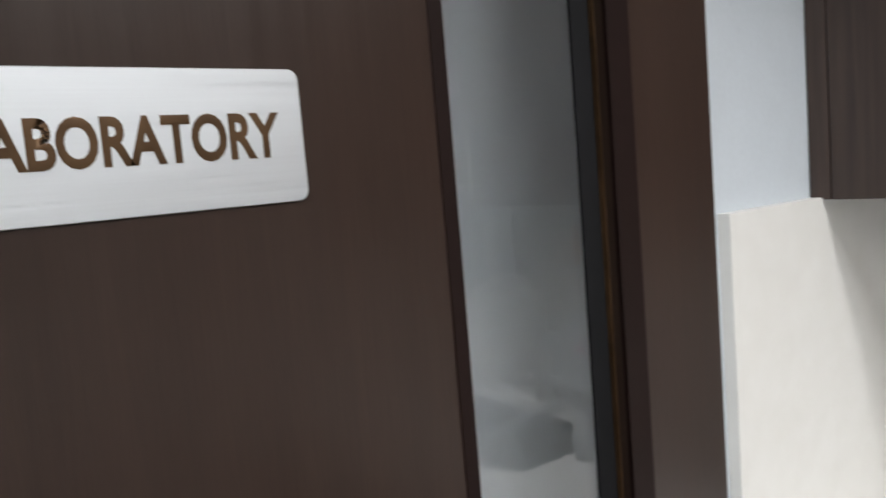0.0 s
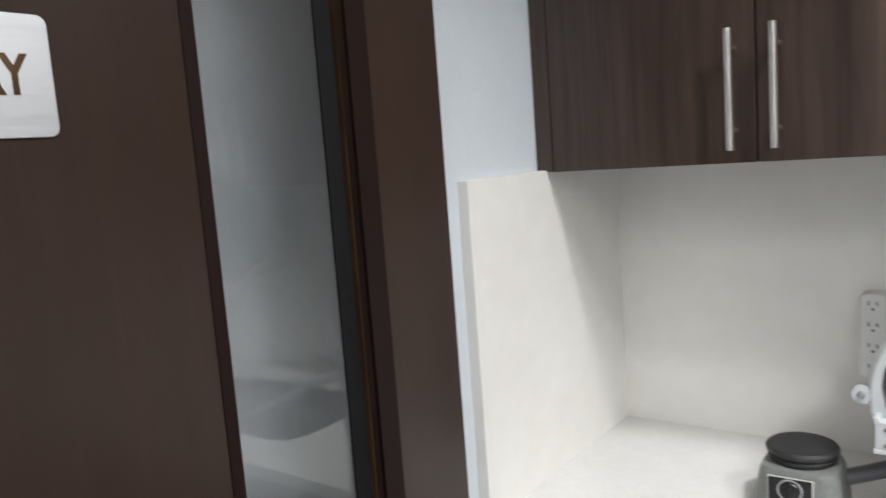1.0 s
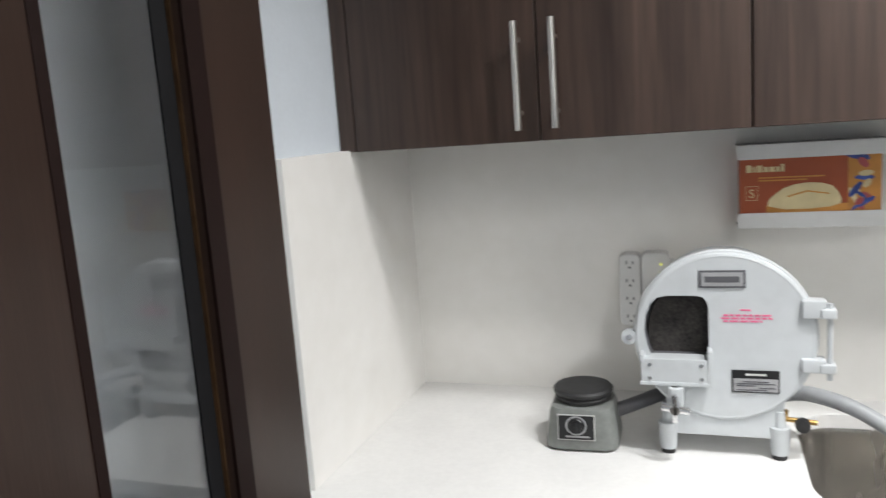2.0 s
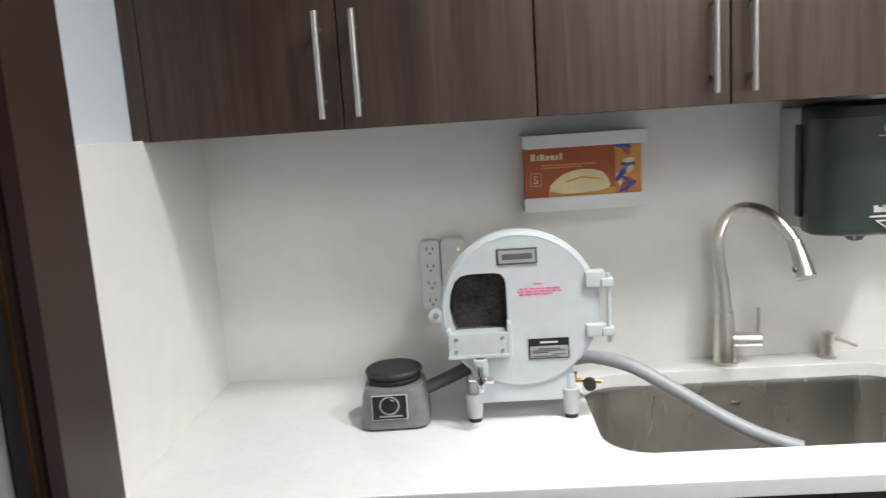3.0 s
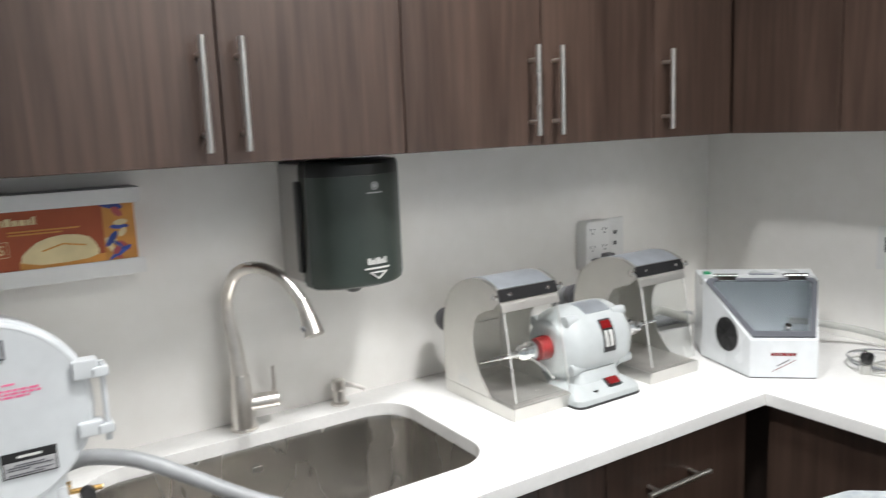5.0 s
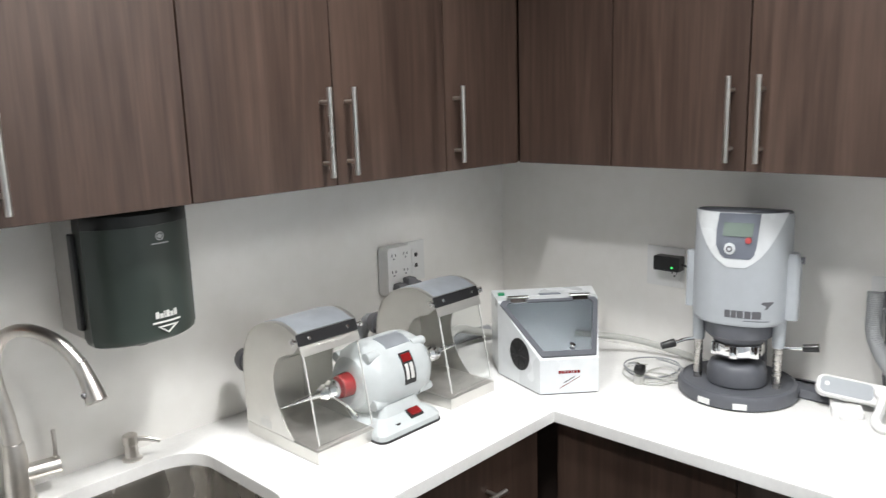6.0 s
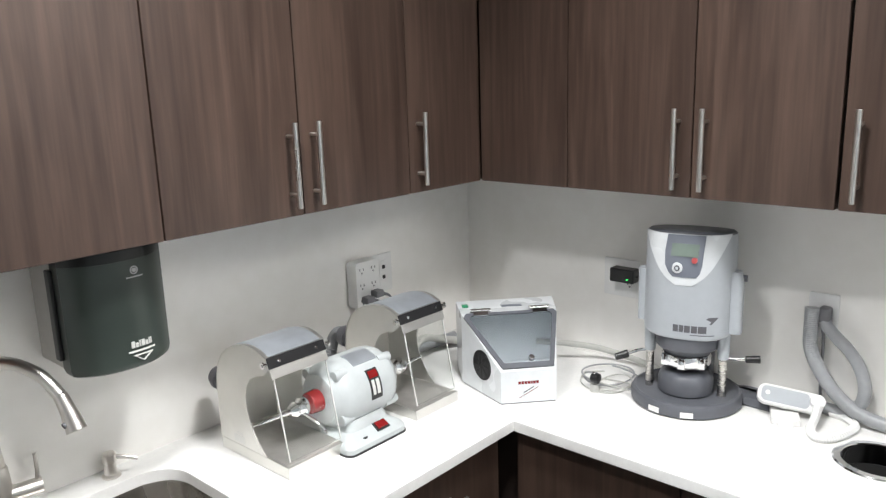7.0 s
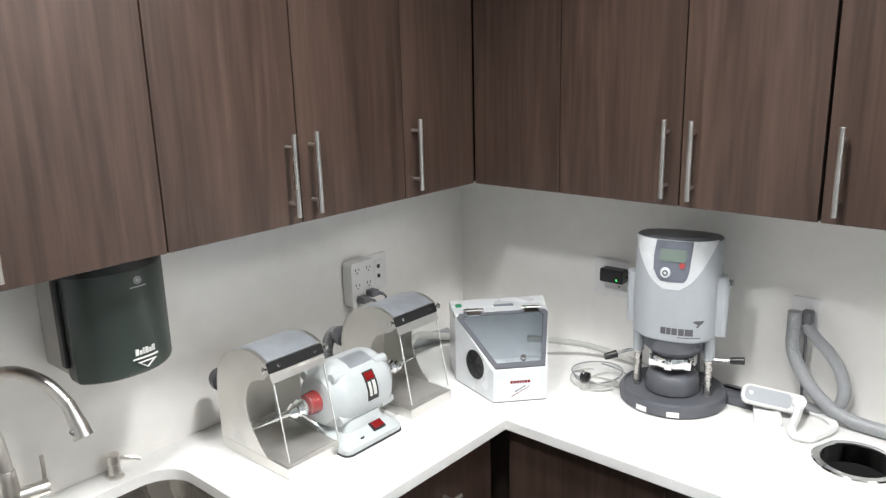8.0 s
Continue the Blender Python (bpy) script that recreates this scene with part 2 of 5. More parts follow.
def spun(profile, axis_at, axis="z", n=32, hollow=False):
    """A turned solid: profile of (radius, height) along an axis through axis_at; hollow: the profile closes to a ring."""
    loops = []
    if hollow:
        profile = [*profile, profile[0]]
    for r, h in profile:
        lp = []
        for i in range(n):
            a = 2 * math.pi * i / n
            c, s_ = r * math.cos(a), r * math.sin(a)
            off = {"z": (c, s_, h), "x": (h, c, s_), "y": (c, h, s_)}[axis]
            lp.append(Vector(axis_at) + Vector(off))
        loops.append(lp)
    bm = loft(loops, not hollow, not hollow)
    if hollow:
        bmesh.ops.remove_doubles(bm, verts=bm.verts[:], dist=1e-6)
    return bm


def smooth_path(pts, k=6):
    pts = [Vector(p) for p in pts]
    out = []
    for i in range(len(pts) - 1):
        p0, p1, p2, p3 = pts[max(i - 1, 0)], pts[i], pts[i + 1], pts[min(i + 2, len(pts) - 1)]
        for j in range(k):
            t = j / k
            out.append(0.5 * ((2 * p1) + (p2 - p0) * t + (2 * p0 - 5 * p1 + 4 * p2 - p3) * t * t + (3 * p1 - p0 - 3 * p2 + p3) * t ** 3))
    return out + [pts[-1]]


def tube(pts, r, n=12, k=6, radii=None, ribs=0.0, rib_every=2):
    """A round bar or hose along a smooth path; radii change along it."""
    path = smooth_path(pts, k) if k > 1 else [Vector(p) for p in pts]
    m = len(path)
    loops, u = [], None
    for i, p in enumerate(path):
        d = (path[min(i + 1, m - 1)] - path[max(i - 1, 0)]).normalized()
        u = (d.orthogonal() if u is None else u - d * u.dot(d)).normalized()
        v = d.cross(u)
        f = i / (m - 1)
        rad = r
        if radii:
            x = f * (len(radii) - 1)
            j = min(int(x), len(radii) - 2)
            rad = radii[j] + (radii[j + 1] - radii[j]) * (x - j)
        if ribs and i % rib_every == 0:
            rad += ribs
        loops.append([p + (u * math.cos(2 * math.pi * a / n) + v * math.sin(2 * math.pi * a / n)) * rad for a in range(n)])
    return loft(loops)


def joined(*bms):
    out = bmesh.new()
    for b in bms:
        me = bpy.data.meshes.new("tmp")
        b.to_mesh(me)
        b.free()
        out.from_mesh(me)
        bpy.data.meshes.remove(me)
    return out


def moved(bm, m):
    bmesh.ops.transform(bm, matrix=m, verts=bm.verts[:])
    return bm


def mesh_of(name, bm, mat, shade=35):
    me = bpy.data.meshes.new(name)
    bm.to_mesh(me)
    bm.free()
    me.materials.append(mat)
    if shade:
        me.polygons.foreach_set("use_smooth", [True] * len(me.polygons))
        me.set_sharp_from_angle(angle=radians(shade))
    return me


def part(name, bm, mat, parent, label="", shade=35):
    """One mesh under a thing or under a part, in the thing's own coordinates."""
    ob = new(name, mesh_of(name, bm, mat, shade))
    ob.parent = parent
    return tagged(ob, label) if label else ob


def thing(name, m, label, category, group="", kind=""):
    ob = new(name)
    ob.matrix_basis = m
    return tagged(ob, label, category, group, kind)


def structure(name, bm, mat, label, category=""):
    return tagged(new(name, mesh_of(name, bm, mat)), label, category or name.split("_")[0], kind="structure")


def lettering(text, height, width, depth, m, bold=0.0):
    """Raised letters of the built-in font as a mesh, fitted to a height and a width, at the pose m."""
    cu = bpy.data.curves.new("letters", "FONT")
    cu.body, cu.size, cu.extrude, cu.resolution_u, cu.offset = text, 1.0, 0.0, 4, bold
    ob = new("letters", cu)
    bpy.context.view_layer.update()
    me = bpy.data.meshes.new_from_object(ob.evaluated_get(bpy.context.evaluated_depsgraph_get()))
    bpy.data.objects.remove(ob)
    bm = bmesh.new()
    bm.from_mesh(me)
    bpy.data.meshes.remove(me)
    xs, ys = [v.co.x for v in bm.verts], [v.co.y for v in bm.verts]
    sx, sy = width / (max(xs) - min(xs)), height / (max(ys) - min(ys))
    x0, y0 = min(xs), min(ys)
    for v in bm.verts:
        v.co = Vector(((v.co.x - x0) * sx, (v.co.y - y0) * sy, 0))
    got = bmesh.ops.extrude_face_region(bm, geom=bm.faces[:])
    bmesh.ops.translate(bm, vec=(0, 0, depth), verts=[v for v in got["geom"] if isinstance(v, bmesh.types.BMVert)])
    bmesh.ops.recalc_face_normals(bm, faces=bm.faces[:])
    return moved(bm, m)


# ---------------------------------------------------------------- the room
ZC = 0.899          # counter top
ZU = 1.476          # underside of the wall cabinets
structure("floor", bx((-0.1, YB, -0.06), (XR + 0.1, 0.1, 0.0)), M_FLOOR, "grey-brown vinyl floor of the small laboratory")
structure("ceiling", bx((-0.1, YB, CEIL), (XR + 0.1, 0.1, CEIL + 0.1)), M_CEIL, "plain white painted ceiling with recessed lights")
structure("wall_back", bx((-0.1, 0.0, 0.0), (XR + 0.1, 0.1, CEIL)), M_PAINT, "pale blue painted wall behind the sink counter")
structure("wall_left", bx((-0.1, YB, 0.0), (0.0, 0.0, CEIL)), M_PAINT, "pale blue painted side wall behind the open door")
structure("wall_right", bx((XR, YB, 0.0), (XR + 0.1, 0.0, CEIL)), M_PAINT, "pale painted wall behind the press counter")
# Added out of view to close the room for bounce and reflections.
structure("wall_front", bx((-0.1, YB - 0.1, 0.0), (XR + 0.1, YB, CEIL)), M_PAINT, "unseen wall opposite the counter, added to close the room")

# splashbacks of mottled quartz
T = 0.013
structure("splashback_back", bx((0.021, -T, ZC), (XR - T, 0.0, ZU), 0.0), M_SPLASH, "off-white mottled quartz splashback behind the sink", "splashback")
structure("splashback_left", bx((0.0, -0.588, ZC), (0.021, 0.0, ZU + 0.004), 0.0015), M_SPLASH, "off-white quartz side splash with polished edge", "splashback")
structure("splashback_right", bx((XR - T, -2.6, ZC), (XR, 0.0, ZU), 0.001), M_SPLASH, "off-white mottled quartz splashback behind the press", "splashback")

# countertop in one L with the sink and waste openings
SX0, SX1, SY0, SY1 = 0.833, 1.520, -0.500, -0.098
CHUTE = (2.532, -1.383, 0.080)
top_outline = [(0.0005, -0.0005), (0.0005, -0.612), (2.198, -0.612), (2.198, -2.6), (XR - 0.0005, -2.6), (XR - 0.0005, -0.0005)]
counter = prism(top_outline, "z", ZC - 0.030, ZC, 0.0025, 2, holes=(rrect(SX0, SY0, SX1, SY1, 0.085, 8), ring(*CHUTE, 36)))
tagged(new("countertop", mesh_of("countertop", counter, M_QUARTZ, 25)), "white quartz L-shaped countertop with undermount sink opening", "countertop")

# ---------------------------------------------------------------- ceiling lights
# Fittings for the key and for the added fill, both out of view.
for x, y, p in KEY_AND_FILL:
    lamp = thing("key_fill_downlight", pose(x, y, CEIL), "unseen round recessed white downlight, from a key with an added fill", "ceiling light", "ceiling downlights")
    part("trim_ring", spun([(0.066, 0), (0.09, 0), (0.09, -0.006), (0.068, -0.009)], (0, 0, 0), hollow=True), M_WHITE, lamp)
    part("diffuser", spun([(0.002, -0.003), (0.066, -0.003), (0.066, -0.001), (0.002, -0.001)], (0, 0, 0)), M_DIFFUSER, lamp)
# Bodies for the added fill panels, out of view.
for x, y, p in FILL_PANELS:
    lamp = thing("added_fill_panel", pose(x, y, CEIL), "flat rectangular white fill panel added on the unseen ceiling", "ceiling light", "ceiling panels")
    part("frame", prism([(-0.3, -0.6), (0.3, -0.6), (0.3, 0.6), (-0.3, 0.6)], "z", -0.015, 0, 0, 1, holes=(rrect(-0.28, -0.58, 0.28, 0.58, 0.004, 1),)), M_WHITE, lamp)
    part("diffuser", bx((-0.28, -0.58, -0.010), (0.28, 0.58, -0.006)), M_DIFFUSER, lamp)

# ---------------------------------------------------------------- open door with sign
DX = 0.145
G0, G1 = -1.169, -0.974
leaf = thing("door_1", pose(0, 0, 0), "dark brown veneer door with narrow glass lite standing open", "door", kind="structure")
part("hinge_stile", bx((0.100, -1.725, 0.008), (DX, G0, 2.10), 0.002), M_LEAF, leaf)
part("lock_stile", bx((0.100, G1, 0.008), (DX, -0.811, 2.10), 0.0025), M_LEAF, leaf)
part("top_rail", bx((0.1005, G0, 1.98), (DX - 0.0005, G1, 2.0995)), M_LEAF, leaf)
part("bottom_rail", bx((0.1005, G0, 0.0085), (DX - 0.0005, G1, 0.28)), M_LEAF, leaf)
part("bead", bx((DX - 0.004, G0 - 0.0125, 0.26), (DX + 0.0015, G0 + 0.0015, 2.0), 0.0006), M_LEAFBEAD, leaf, "reddish dark glazing bead")
part("gasket", bx((0.1245, G1 - 0.028, 0.28), (0.1275, G1, 1.98)), M_GASKET, leaf, "black rubber glazing gasket")
part("glazing_strip", bx((0.1275, G1 - 0.003, 0.28), (0.1330, G1 - 0.0005, 1.98)), M_BRONZE, leaf, "thin bronze glazing strip")
part("bead", bx((DX - 0.004, G1, 0.26), (DX + 0.0018, G1 + 0.032, 2.0), 0.0006), M_LEAFBEAD, leaf, "reddish dark glazing bead")
glass = part("glass_pane", bx((0.1185, G0 - 0.006, 0.275), (0.1245, G1 + 0.003, 1.985)), M_GLASS, leaf, "clear reflecting glass pane")
for z in (0.3, 1.05, 1.85):
    part("hinge", joined(cyl((0.09, -1.732, z - 0.05), (0.09, -1.732, z + 0.05), 0.007), bx((0.0, -1.729, z - 0.05), (0.10, -1.7255, z + 0.05))), M_NICKEL, leaf)

sign = thing("door_sign", pose(DX, -1.299, 1.561), "brushed steel door sign lettered LABORATORY in bronze", "sign")
SW, SH = 0.224, 0.0895
part("plate", prism(rrect(-SW, 0, 0, SH, 0.0075, 6), "x", 0.0, 0.0025, 0.0005, 1), M_SIGN, sign)
# letters read along +y on a face that looks along +x
letters = lettering("LABORATORY", 0.0305, 0.188, 0.0003, Matrix.Translation((0.0025, -0.0175 - 0.188, 0.0305)) @ Matrix(((0, 0, 1, 0), (1, 0, 0, 0), (0, 1, 0, 0), (0, 0, 0, 1))), 0.030)
part("lettering", letters, M_BRONZE, sign, "bronze letters LABORATORY", shade=0)


# ---------------------------------------------------------------- cabinets
def bar_handle(at, along, length, posts, stand, face):
    """A straight bar pull: at is one end's foot on the door face, along the bar's way, face the way out of the door."""
    at, along, face = Vector(at), Vector(along), Vector(face)
    a = at + face * stand
    return joined(cyl(a, a + along * length, 0.0062, n=14, bev=0.0008),
                  *[cyl(at + along * d, at + along * d + face * stand, 0.0045, n=10) for d in posts])


FRONT, HTOP = 0.328, 0.944


def wall_cabinet(m, doors, label, ends=None, filler=0.0):
    """Doors: (from, to, handle at 'l', 'r' or ''), along local x; the front looks along -y."""
    w0, w1 = ends or (doors[0][0], doors[-1][1])
    cab = thing("wall_cabinet", m, label, "cabinet", "dark wall cabinets")
    part("body", bx((w0 + 0.0005, -FRONT + 0.021, 0.0), (w1 - 0.0005, 0.0, HTOP), 0.001), M_CARCASS, cab)
    if filler:
        part("filler_strip", bx((w0 + 0.0005, -FRONT + 0.001, 0.0005), (w0 + filler - 0.0015, -FRONT + 0.020, HTOP), 0.0008), M_DOORWOOD, cab)
    for a, b, side in doors:
        d = part("door", bx((a + 0.0015, -FRONT, 0.0), (b - 0.0015, -FRONT + 0.020, HTOP), 0.0020), M_DOORWOOD, cab)
        if side:
            hx = a + 0.033 if side == "l" else b - 0.033
            part("handle", bar_handle((hx, -FRONT, 0.021), (0, 0, 1), 0.188, (0.03, 0.158), 0.030, (0, -1, 0)), M_NICKEL, d, "satin nickel bar pull")
    return cab


wall_cabinet(pose(0, 0, ZU), [(0.035, 0.399, "r"), (0.399, 0.752, "l")], "dark walnut laminate wall cabinet beside the pale wall", (0.001, 0.752), 0.035)
wall_cabinet(pose(0, 0, ZU), [(0.752, 1.098, "r"), (1.098, 1.451, "l")], "dark walnut laminate wall cabinet over the sink")
wall_cabinet(pose(0, 0, ZU), [(1.451, 1.795, "r"), (1.795, 2.143, "l")], "dark walnut laminate wall cabinet over the polishing lathe")
wall_cabinet(pose(0, 0, ZU), [(2.143, XR - FRONT, "l")], "dark walnut laminate corner wall cabinet", (2.143, XR))
RIGHT = pose(XR, 0, ZU, 0, 0, -90)
wall_cabinet(RIGHT, [(0.330, 0.619, "")], "dark walnut laminate blank corner panel unit", (0.330, 0.619))
wall_cabinet(RIGHT, [(0.619, 0.957, "r"), (0.957, 1.272, "l")], "dark walnut laminate wall cabinet over the press")
wall_cabinet(RIGHT, [(1.276, 1.64, "l"), (1.64, 1.98, "r")], "dark walnut laminate wall cabinet over the waste opening")


def base_cabinet(m, w0, w1, fronts, depth, label):
    """Fronts: (from, to, bottom, top, handle 'h' level, 'v' upright or '')."""
    cab = thing("base_cabinet", m, label, "cabinet", "dark base cabinets")
    part("body", bx((w0 + 0.0005, -depth + 0.021, 0.10), (w1 - 0.0005, -0.02, ZC - 0.0305)), M_CARCASS, cab)
    part("kick_board", bx((w0 + 0.001, -depth + 0.07, 0.0), (w1 - 0.001, -depth + 0.085, 0.099)), M_KICK, cab)
    for a, b, z0, z1, h in fronts:
        d = part("drawer_front" if h == "h" else "door", bx((a + 0.0015, -depth, z0 + 0.0015), (b - 0.0015, -depth + 0.02, z1 - 0.0015), 0.0012), M_DOORWOOD, cab)
        if h == "h":
            c = (a + b) / 2 - 0.025
            part("handle", bar_handle((c - 0.106, -depth, z1 - 0.094), (1, 0, 0), 0.188, (0.03, 0.158), 0.032, (0, -1, 0)), M_NICKEL, d, "satin nickel bar pull")
        elif h:
            hx = a + 0.033 if h == "l" else b - 0.033
            part("handle", bar_handle((hx, -depth, z1 - 0.24), (0, 0, 1), 0.188, (0.03, 0.158), 0.032, (0, -1, 0)), M_NICKEL, d, "satin nickel bar pull")
    return cab


BD = 0.584
Z0, Z1, Z2, Z3 = 0.102, 0.36, 0.64, ZC - 0.036
base_cabinet(pose(0, 0, 0), 0.001, 0.80, [(0.001, 0.40, Z0, Z3, "r"), (0.40, 0.80, Z0, Z3, "l")], BD, "dark walnut laminate base cabinet with two doors")
base_cabinet(pose(0, 0, 0), 1.55, 2.168, [(1.55, 1.725, Z0, Z3, ""), (1.725, 2.168, Z2, Z3, "h"), (1.725, 2.168, Z1, Z2, "h"), (1.725, 2.168, Z0, Z1, "h")], BD, "dark walnut laminate drawer cabinet beside the sink")
sinkbase = thing("sink_cabinet", pose(0, 0, 0), "dark walnut laminate sink cabinet with two doors", "cabinet", "dark base cabinets")
part("side_panel", bx((0.8015, -BD + 0.021, 0.1), (0.818, -0.02, ZC - 0.0305)), M_CARCASS, sinkbase)
part("side_panel", bx((1.532, -BD + 0.021, 0.1), (1.5485, -0.02, ZC - 0.0305)), M_CARCASS, sinkbase)
part("floor_panel", bx((0.818, -BD + 0.021, 0.1), (1.532, -0.02, 0.118)), M_CARCASS, sinkbase)
part("kick_board", bx((0.802, -BD + 0.07, 0.0), (1.548, -BD + 0.085, 0.099)), M_KICK, sinkbase)
for a, b, hx in ((0.80, 1.175, 1.142), (1.175, 1.55, 1.208)):
    d = part("door", bx((a + 0.0015, -BD, Z0), (b - 0.0015, -BD + 0.02, Z3), 0.0012), M_DOORWOOD, sinkbase)
    part("handle", bar_handle((hx, -BD, Z3 - 0.24), (0, 0, 1), 0.188, (0.03, 0.158), 0.032, (0, -1, 0)), M_NICKEL, d, "satin nickel bar pull")
RB = pose(XR, 0, 0, 0, 0, -90)
RD = XR - 2.198 - 0.029
base_cabinet(RB, 0.03, 1.055, [(0.60, 1.055, Z0, Z3, "")], RD, "dark walnut laminate blank corner base cabinet")
base_cabinet(RB, 1.66, 2.55, [(1.66, 2.10, Z0, Z3, "r"), (2.10, 2.55, Z0, Z3, "l")], RD, "dark walnut laminate base cabinet past the waste opening")
wb = thing("waste_cabinet", RB, "dark walnut laminate waste cabinet under the round opening", "cabinet", "dark base cabinets")
part("side_panel", bx((1.0565, -RD + 0.021, 0.1), (1.073, -0.02, ZC - 0.0305)), M_CARCASS, wb)
part("side_panel", bx((1.642, -RD + 0.021, 0.1), (1.6585, -0.02, ZC - 0.0305)), M_CARCASS, wb)
part("floor_panel", bx((1.073, -RD + 0.021, 0.1), (1.642, -0.02, 0.118)), M_CARCASS, wb)
d = part("door", bx((1.0565, -RD, Z0), (1.6585, -RD + 0.02, Z3), 0.0012), M_DOORWOOD, wb)
part("handle", bar_handle((1.094, -RD, Z3 - 0.24), (0, 0, 1), 0.188, (0.03, 0.158), 0.032, (0, -1, 0)), M_NICKEL, d, "satin nickel bar pull")

# waste ring and its liner
chute = thing("waste_ring", pose(CHUTE[0], CHUTE[1], ZC), "round stainless steel waste opening ring in the countertop", "waste opening")
part("flange", spun([(0.0775, -0.045), (0.0775, 0.003), (0.080, 0.005), (0.094, 0.0045), (0.0975, 0.0015), (0.0975, 0.0003), (0.0795, 0.0003), (0.0790, -0.045)], (0, 0, 0), n=40, hollow=True), M_CHROME, chute)
liner = loft([[Vector((0.0765 * math.cos(a * math.pi / 18), 0.0765 * math.sin(a * math.pi / 18), z)) for a in range(36)] for z in (-0.045, -0.30)], False, True)
part("liner", liner, M_DARK, chute, "black waste liner")

# ---------------------------------------------------------------- sink, faucet, soap
sink = thing("sink", pose(0, 0, ZC - 0.031), "brushed stainless steel undermount sink bowl with rounded corners", "sink")


def bowl_loop(inset, z, r):
    return [Vector((x, y, z)) for x, y in rrect(SX0 - 0.006 + inset, SY0 - 0.006 + inset, SX1 + 0.006 - inset, SY1 + 0.006 - inset, r, 8)]


bowl = loft([bowl_loop(-0.014, 0.0, 0.095), bowl_loop(0.0, 0.0, 0.09), bowl_loop(0.004, -0.015, 0.088), bowl_loop(0.010, -0.17, 0.08), bowl_loop(0.02, -0.192, 0.07),
             bowl_loop(0.045, -0.203, 0.05), bowl_loop(0.15, -0.207, 0.03)], False, True)
part("bowl", bowl, M_SINK, sink)
part("drain", spun([(0.012, -0.2065), (0.045, -0.2065), (0.045, -0.203), (0.038, -0.202), (0.012, -0.2045)], (1.18, -0.34, 0)), M_CHROME, sink, "chrome drain flange")
part("badge", prism(rrect(1.168, -0.055, 1.192, -0.043, 0.004), "y", SY1 - 0.0055, SY1 - 0.0035), M_CHROME, sink, "small polished badge")

fx, fy = 1.172, -0.058
faucet = thing("faucet", pose(fx, fy, ZC), "satin nickel pull-down kitchen faucet with side lever", "faucet")
part("base", spun([(0.030, 0), (0.030, 0.004), (0.026, 0.007), (0.0245, 0.05), (0.0195, 0.118), (0.0175, 0.122)], (0, 0, 0)), M_NICKEL, faucet)
part("neck", tube([(0, 0, 0.121), (-0.004, 0.001, 0.18), (-0.012, 0.002, 0.240), (-0.014, -0.006, 0.295), (-0.002, -0.042, 0.347), (0.024, -0.095, 0.363), (0.054, -0.152, 0.345), (0.074, -0.190, 0.305)], 0.0125, 16, 7,
                  radii=[0.0165, 0.0145, 0.0128, 0.0122, 0.0122, 0.0122, 0.0125]), M_NICKEL, faucet)
part("spray_head", tube([(0.074, -0.190, 0.305), (0.079, -0.208, 0.273), (0.082, -0.226, 0.240)], 0.014, 18, 6, radii=[0.0133, 0.0145, 0.0175, 0.0195]), M_NICKEL, faucet)
part("spray_button", cyl((0.067, -0.219, 0.256), (0.061, -0.220, 0.254), 0.006, n=12), M_PRINT, faucet)
lever = part("lever_hub", cyl((0.015, -0.004, 0.055), (0.076, -0.014, 0.055), 0.0175, n=20, bev=0.002), M_NICKEL, faucet)
part("lever", tube([(0.067, -0.013, 0.066), (0.070, -0.013, 0.09), (0.071, -0.010, 0.128)], 0.0042, 10, 4), M_NICKEL, lever)

soap = thing("soap_dispenser", pose(1.400, -0.054, ZC), "short satin nickel countertop soap dispenser", "soap dispenser")
part("collar", spun([(0.021, 0), (0.021, 0.004), (0.015, 0.008), (0.0135, 0.034), (0.016, 0.037), (0.016, 0.056), (0.012, 0.059)], (0, 0, 0), n=24), M_NICKEL, soap)
part("spout", tube([(0.008, -0.004, 0.047), (0.03, -0.018, 0.043), (0.052, -0.03, 0.033)], 0.0055, 10, 4, radii=[0.006, 0.0055, 0.004]), M_NICKEL, soap)


# ---------------------------------------------------------------- plaster trimmer
tr = thing("model_trimmer", pose(0.702, -0.326, ZC) @ Matrix.Diagonal((1.01, 1, 1.015, 1)), "white enamelled model trimmer with round housing and dark wheel", "model trimmer")
CZ = 0.2155
part("drum", spun([(0.128, 0.135), (0.138, 0.128), (0.140, 0.02), (0.150, 0.018), (0.152, 0.012), (0.150, 0.006), (0.143, 0.004), (0.136, 0.0045), (0.136, 0.02), (0.130, 0.06)], (0, 0, CZ), "y", 56), M_TRIMMER, tr)
mouth = [(-0.127, 0.196), (-0.132, 0.225), (-0.129, 0.252), (-0.120, 0.275), (-0.108, 0.286), (-0.092, 0.2895), (-0.045, 0.2895), (-0.033, 0.287), (-0.026, 0.279), (-0.0235, 0.268), (-0.0235, 0.178), (-0.120, 0.178)]
lid = prism(ring(0, CZ, 0.1425, 64), "y", -0.006, 0.006, 0.0, 1, holes=(mouth,))
part("lid", lid, M_TRIMMER, tr)
part("lid_rim", spun([(0.140, -0.0060), (0.1425, -0.0066), (0.1465, -0.0050), (0.1485, -0.0010), (0.147, 0.004), (0.140, 0.004)], (0, 0, CZ), "y", 64, True), M_TRIMMER, tr)
part("mouth_liner", joined(*[prism(mouth, "y", 0.0065, 0.028, 0, 1, holes=([(p[0] * 0.97 - 0.0022, 0.235 + (p[1] - 0.235) * 0.96) for p in mouth],))]), M_PRINT, tr, "dark edge inside the opening")
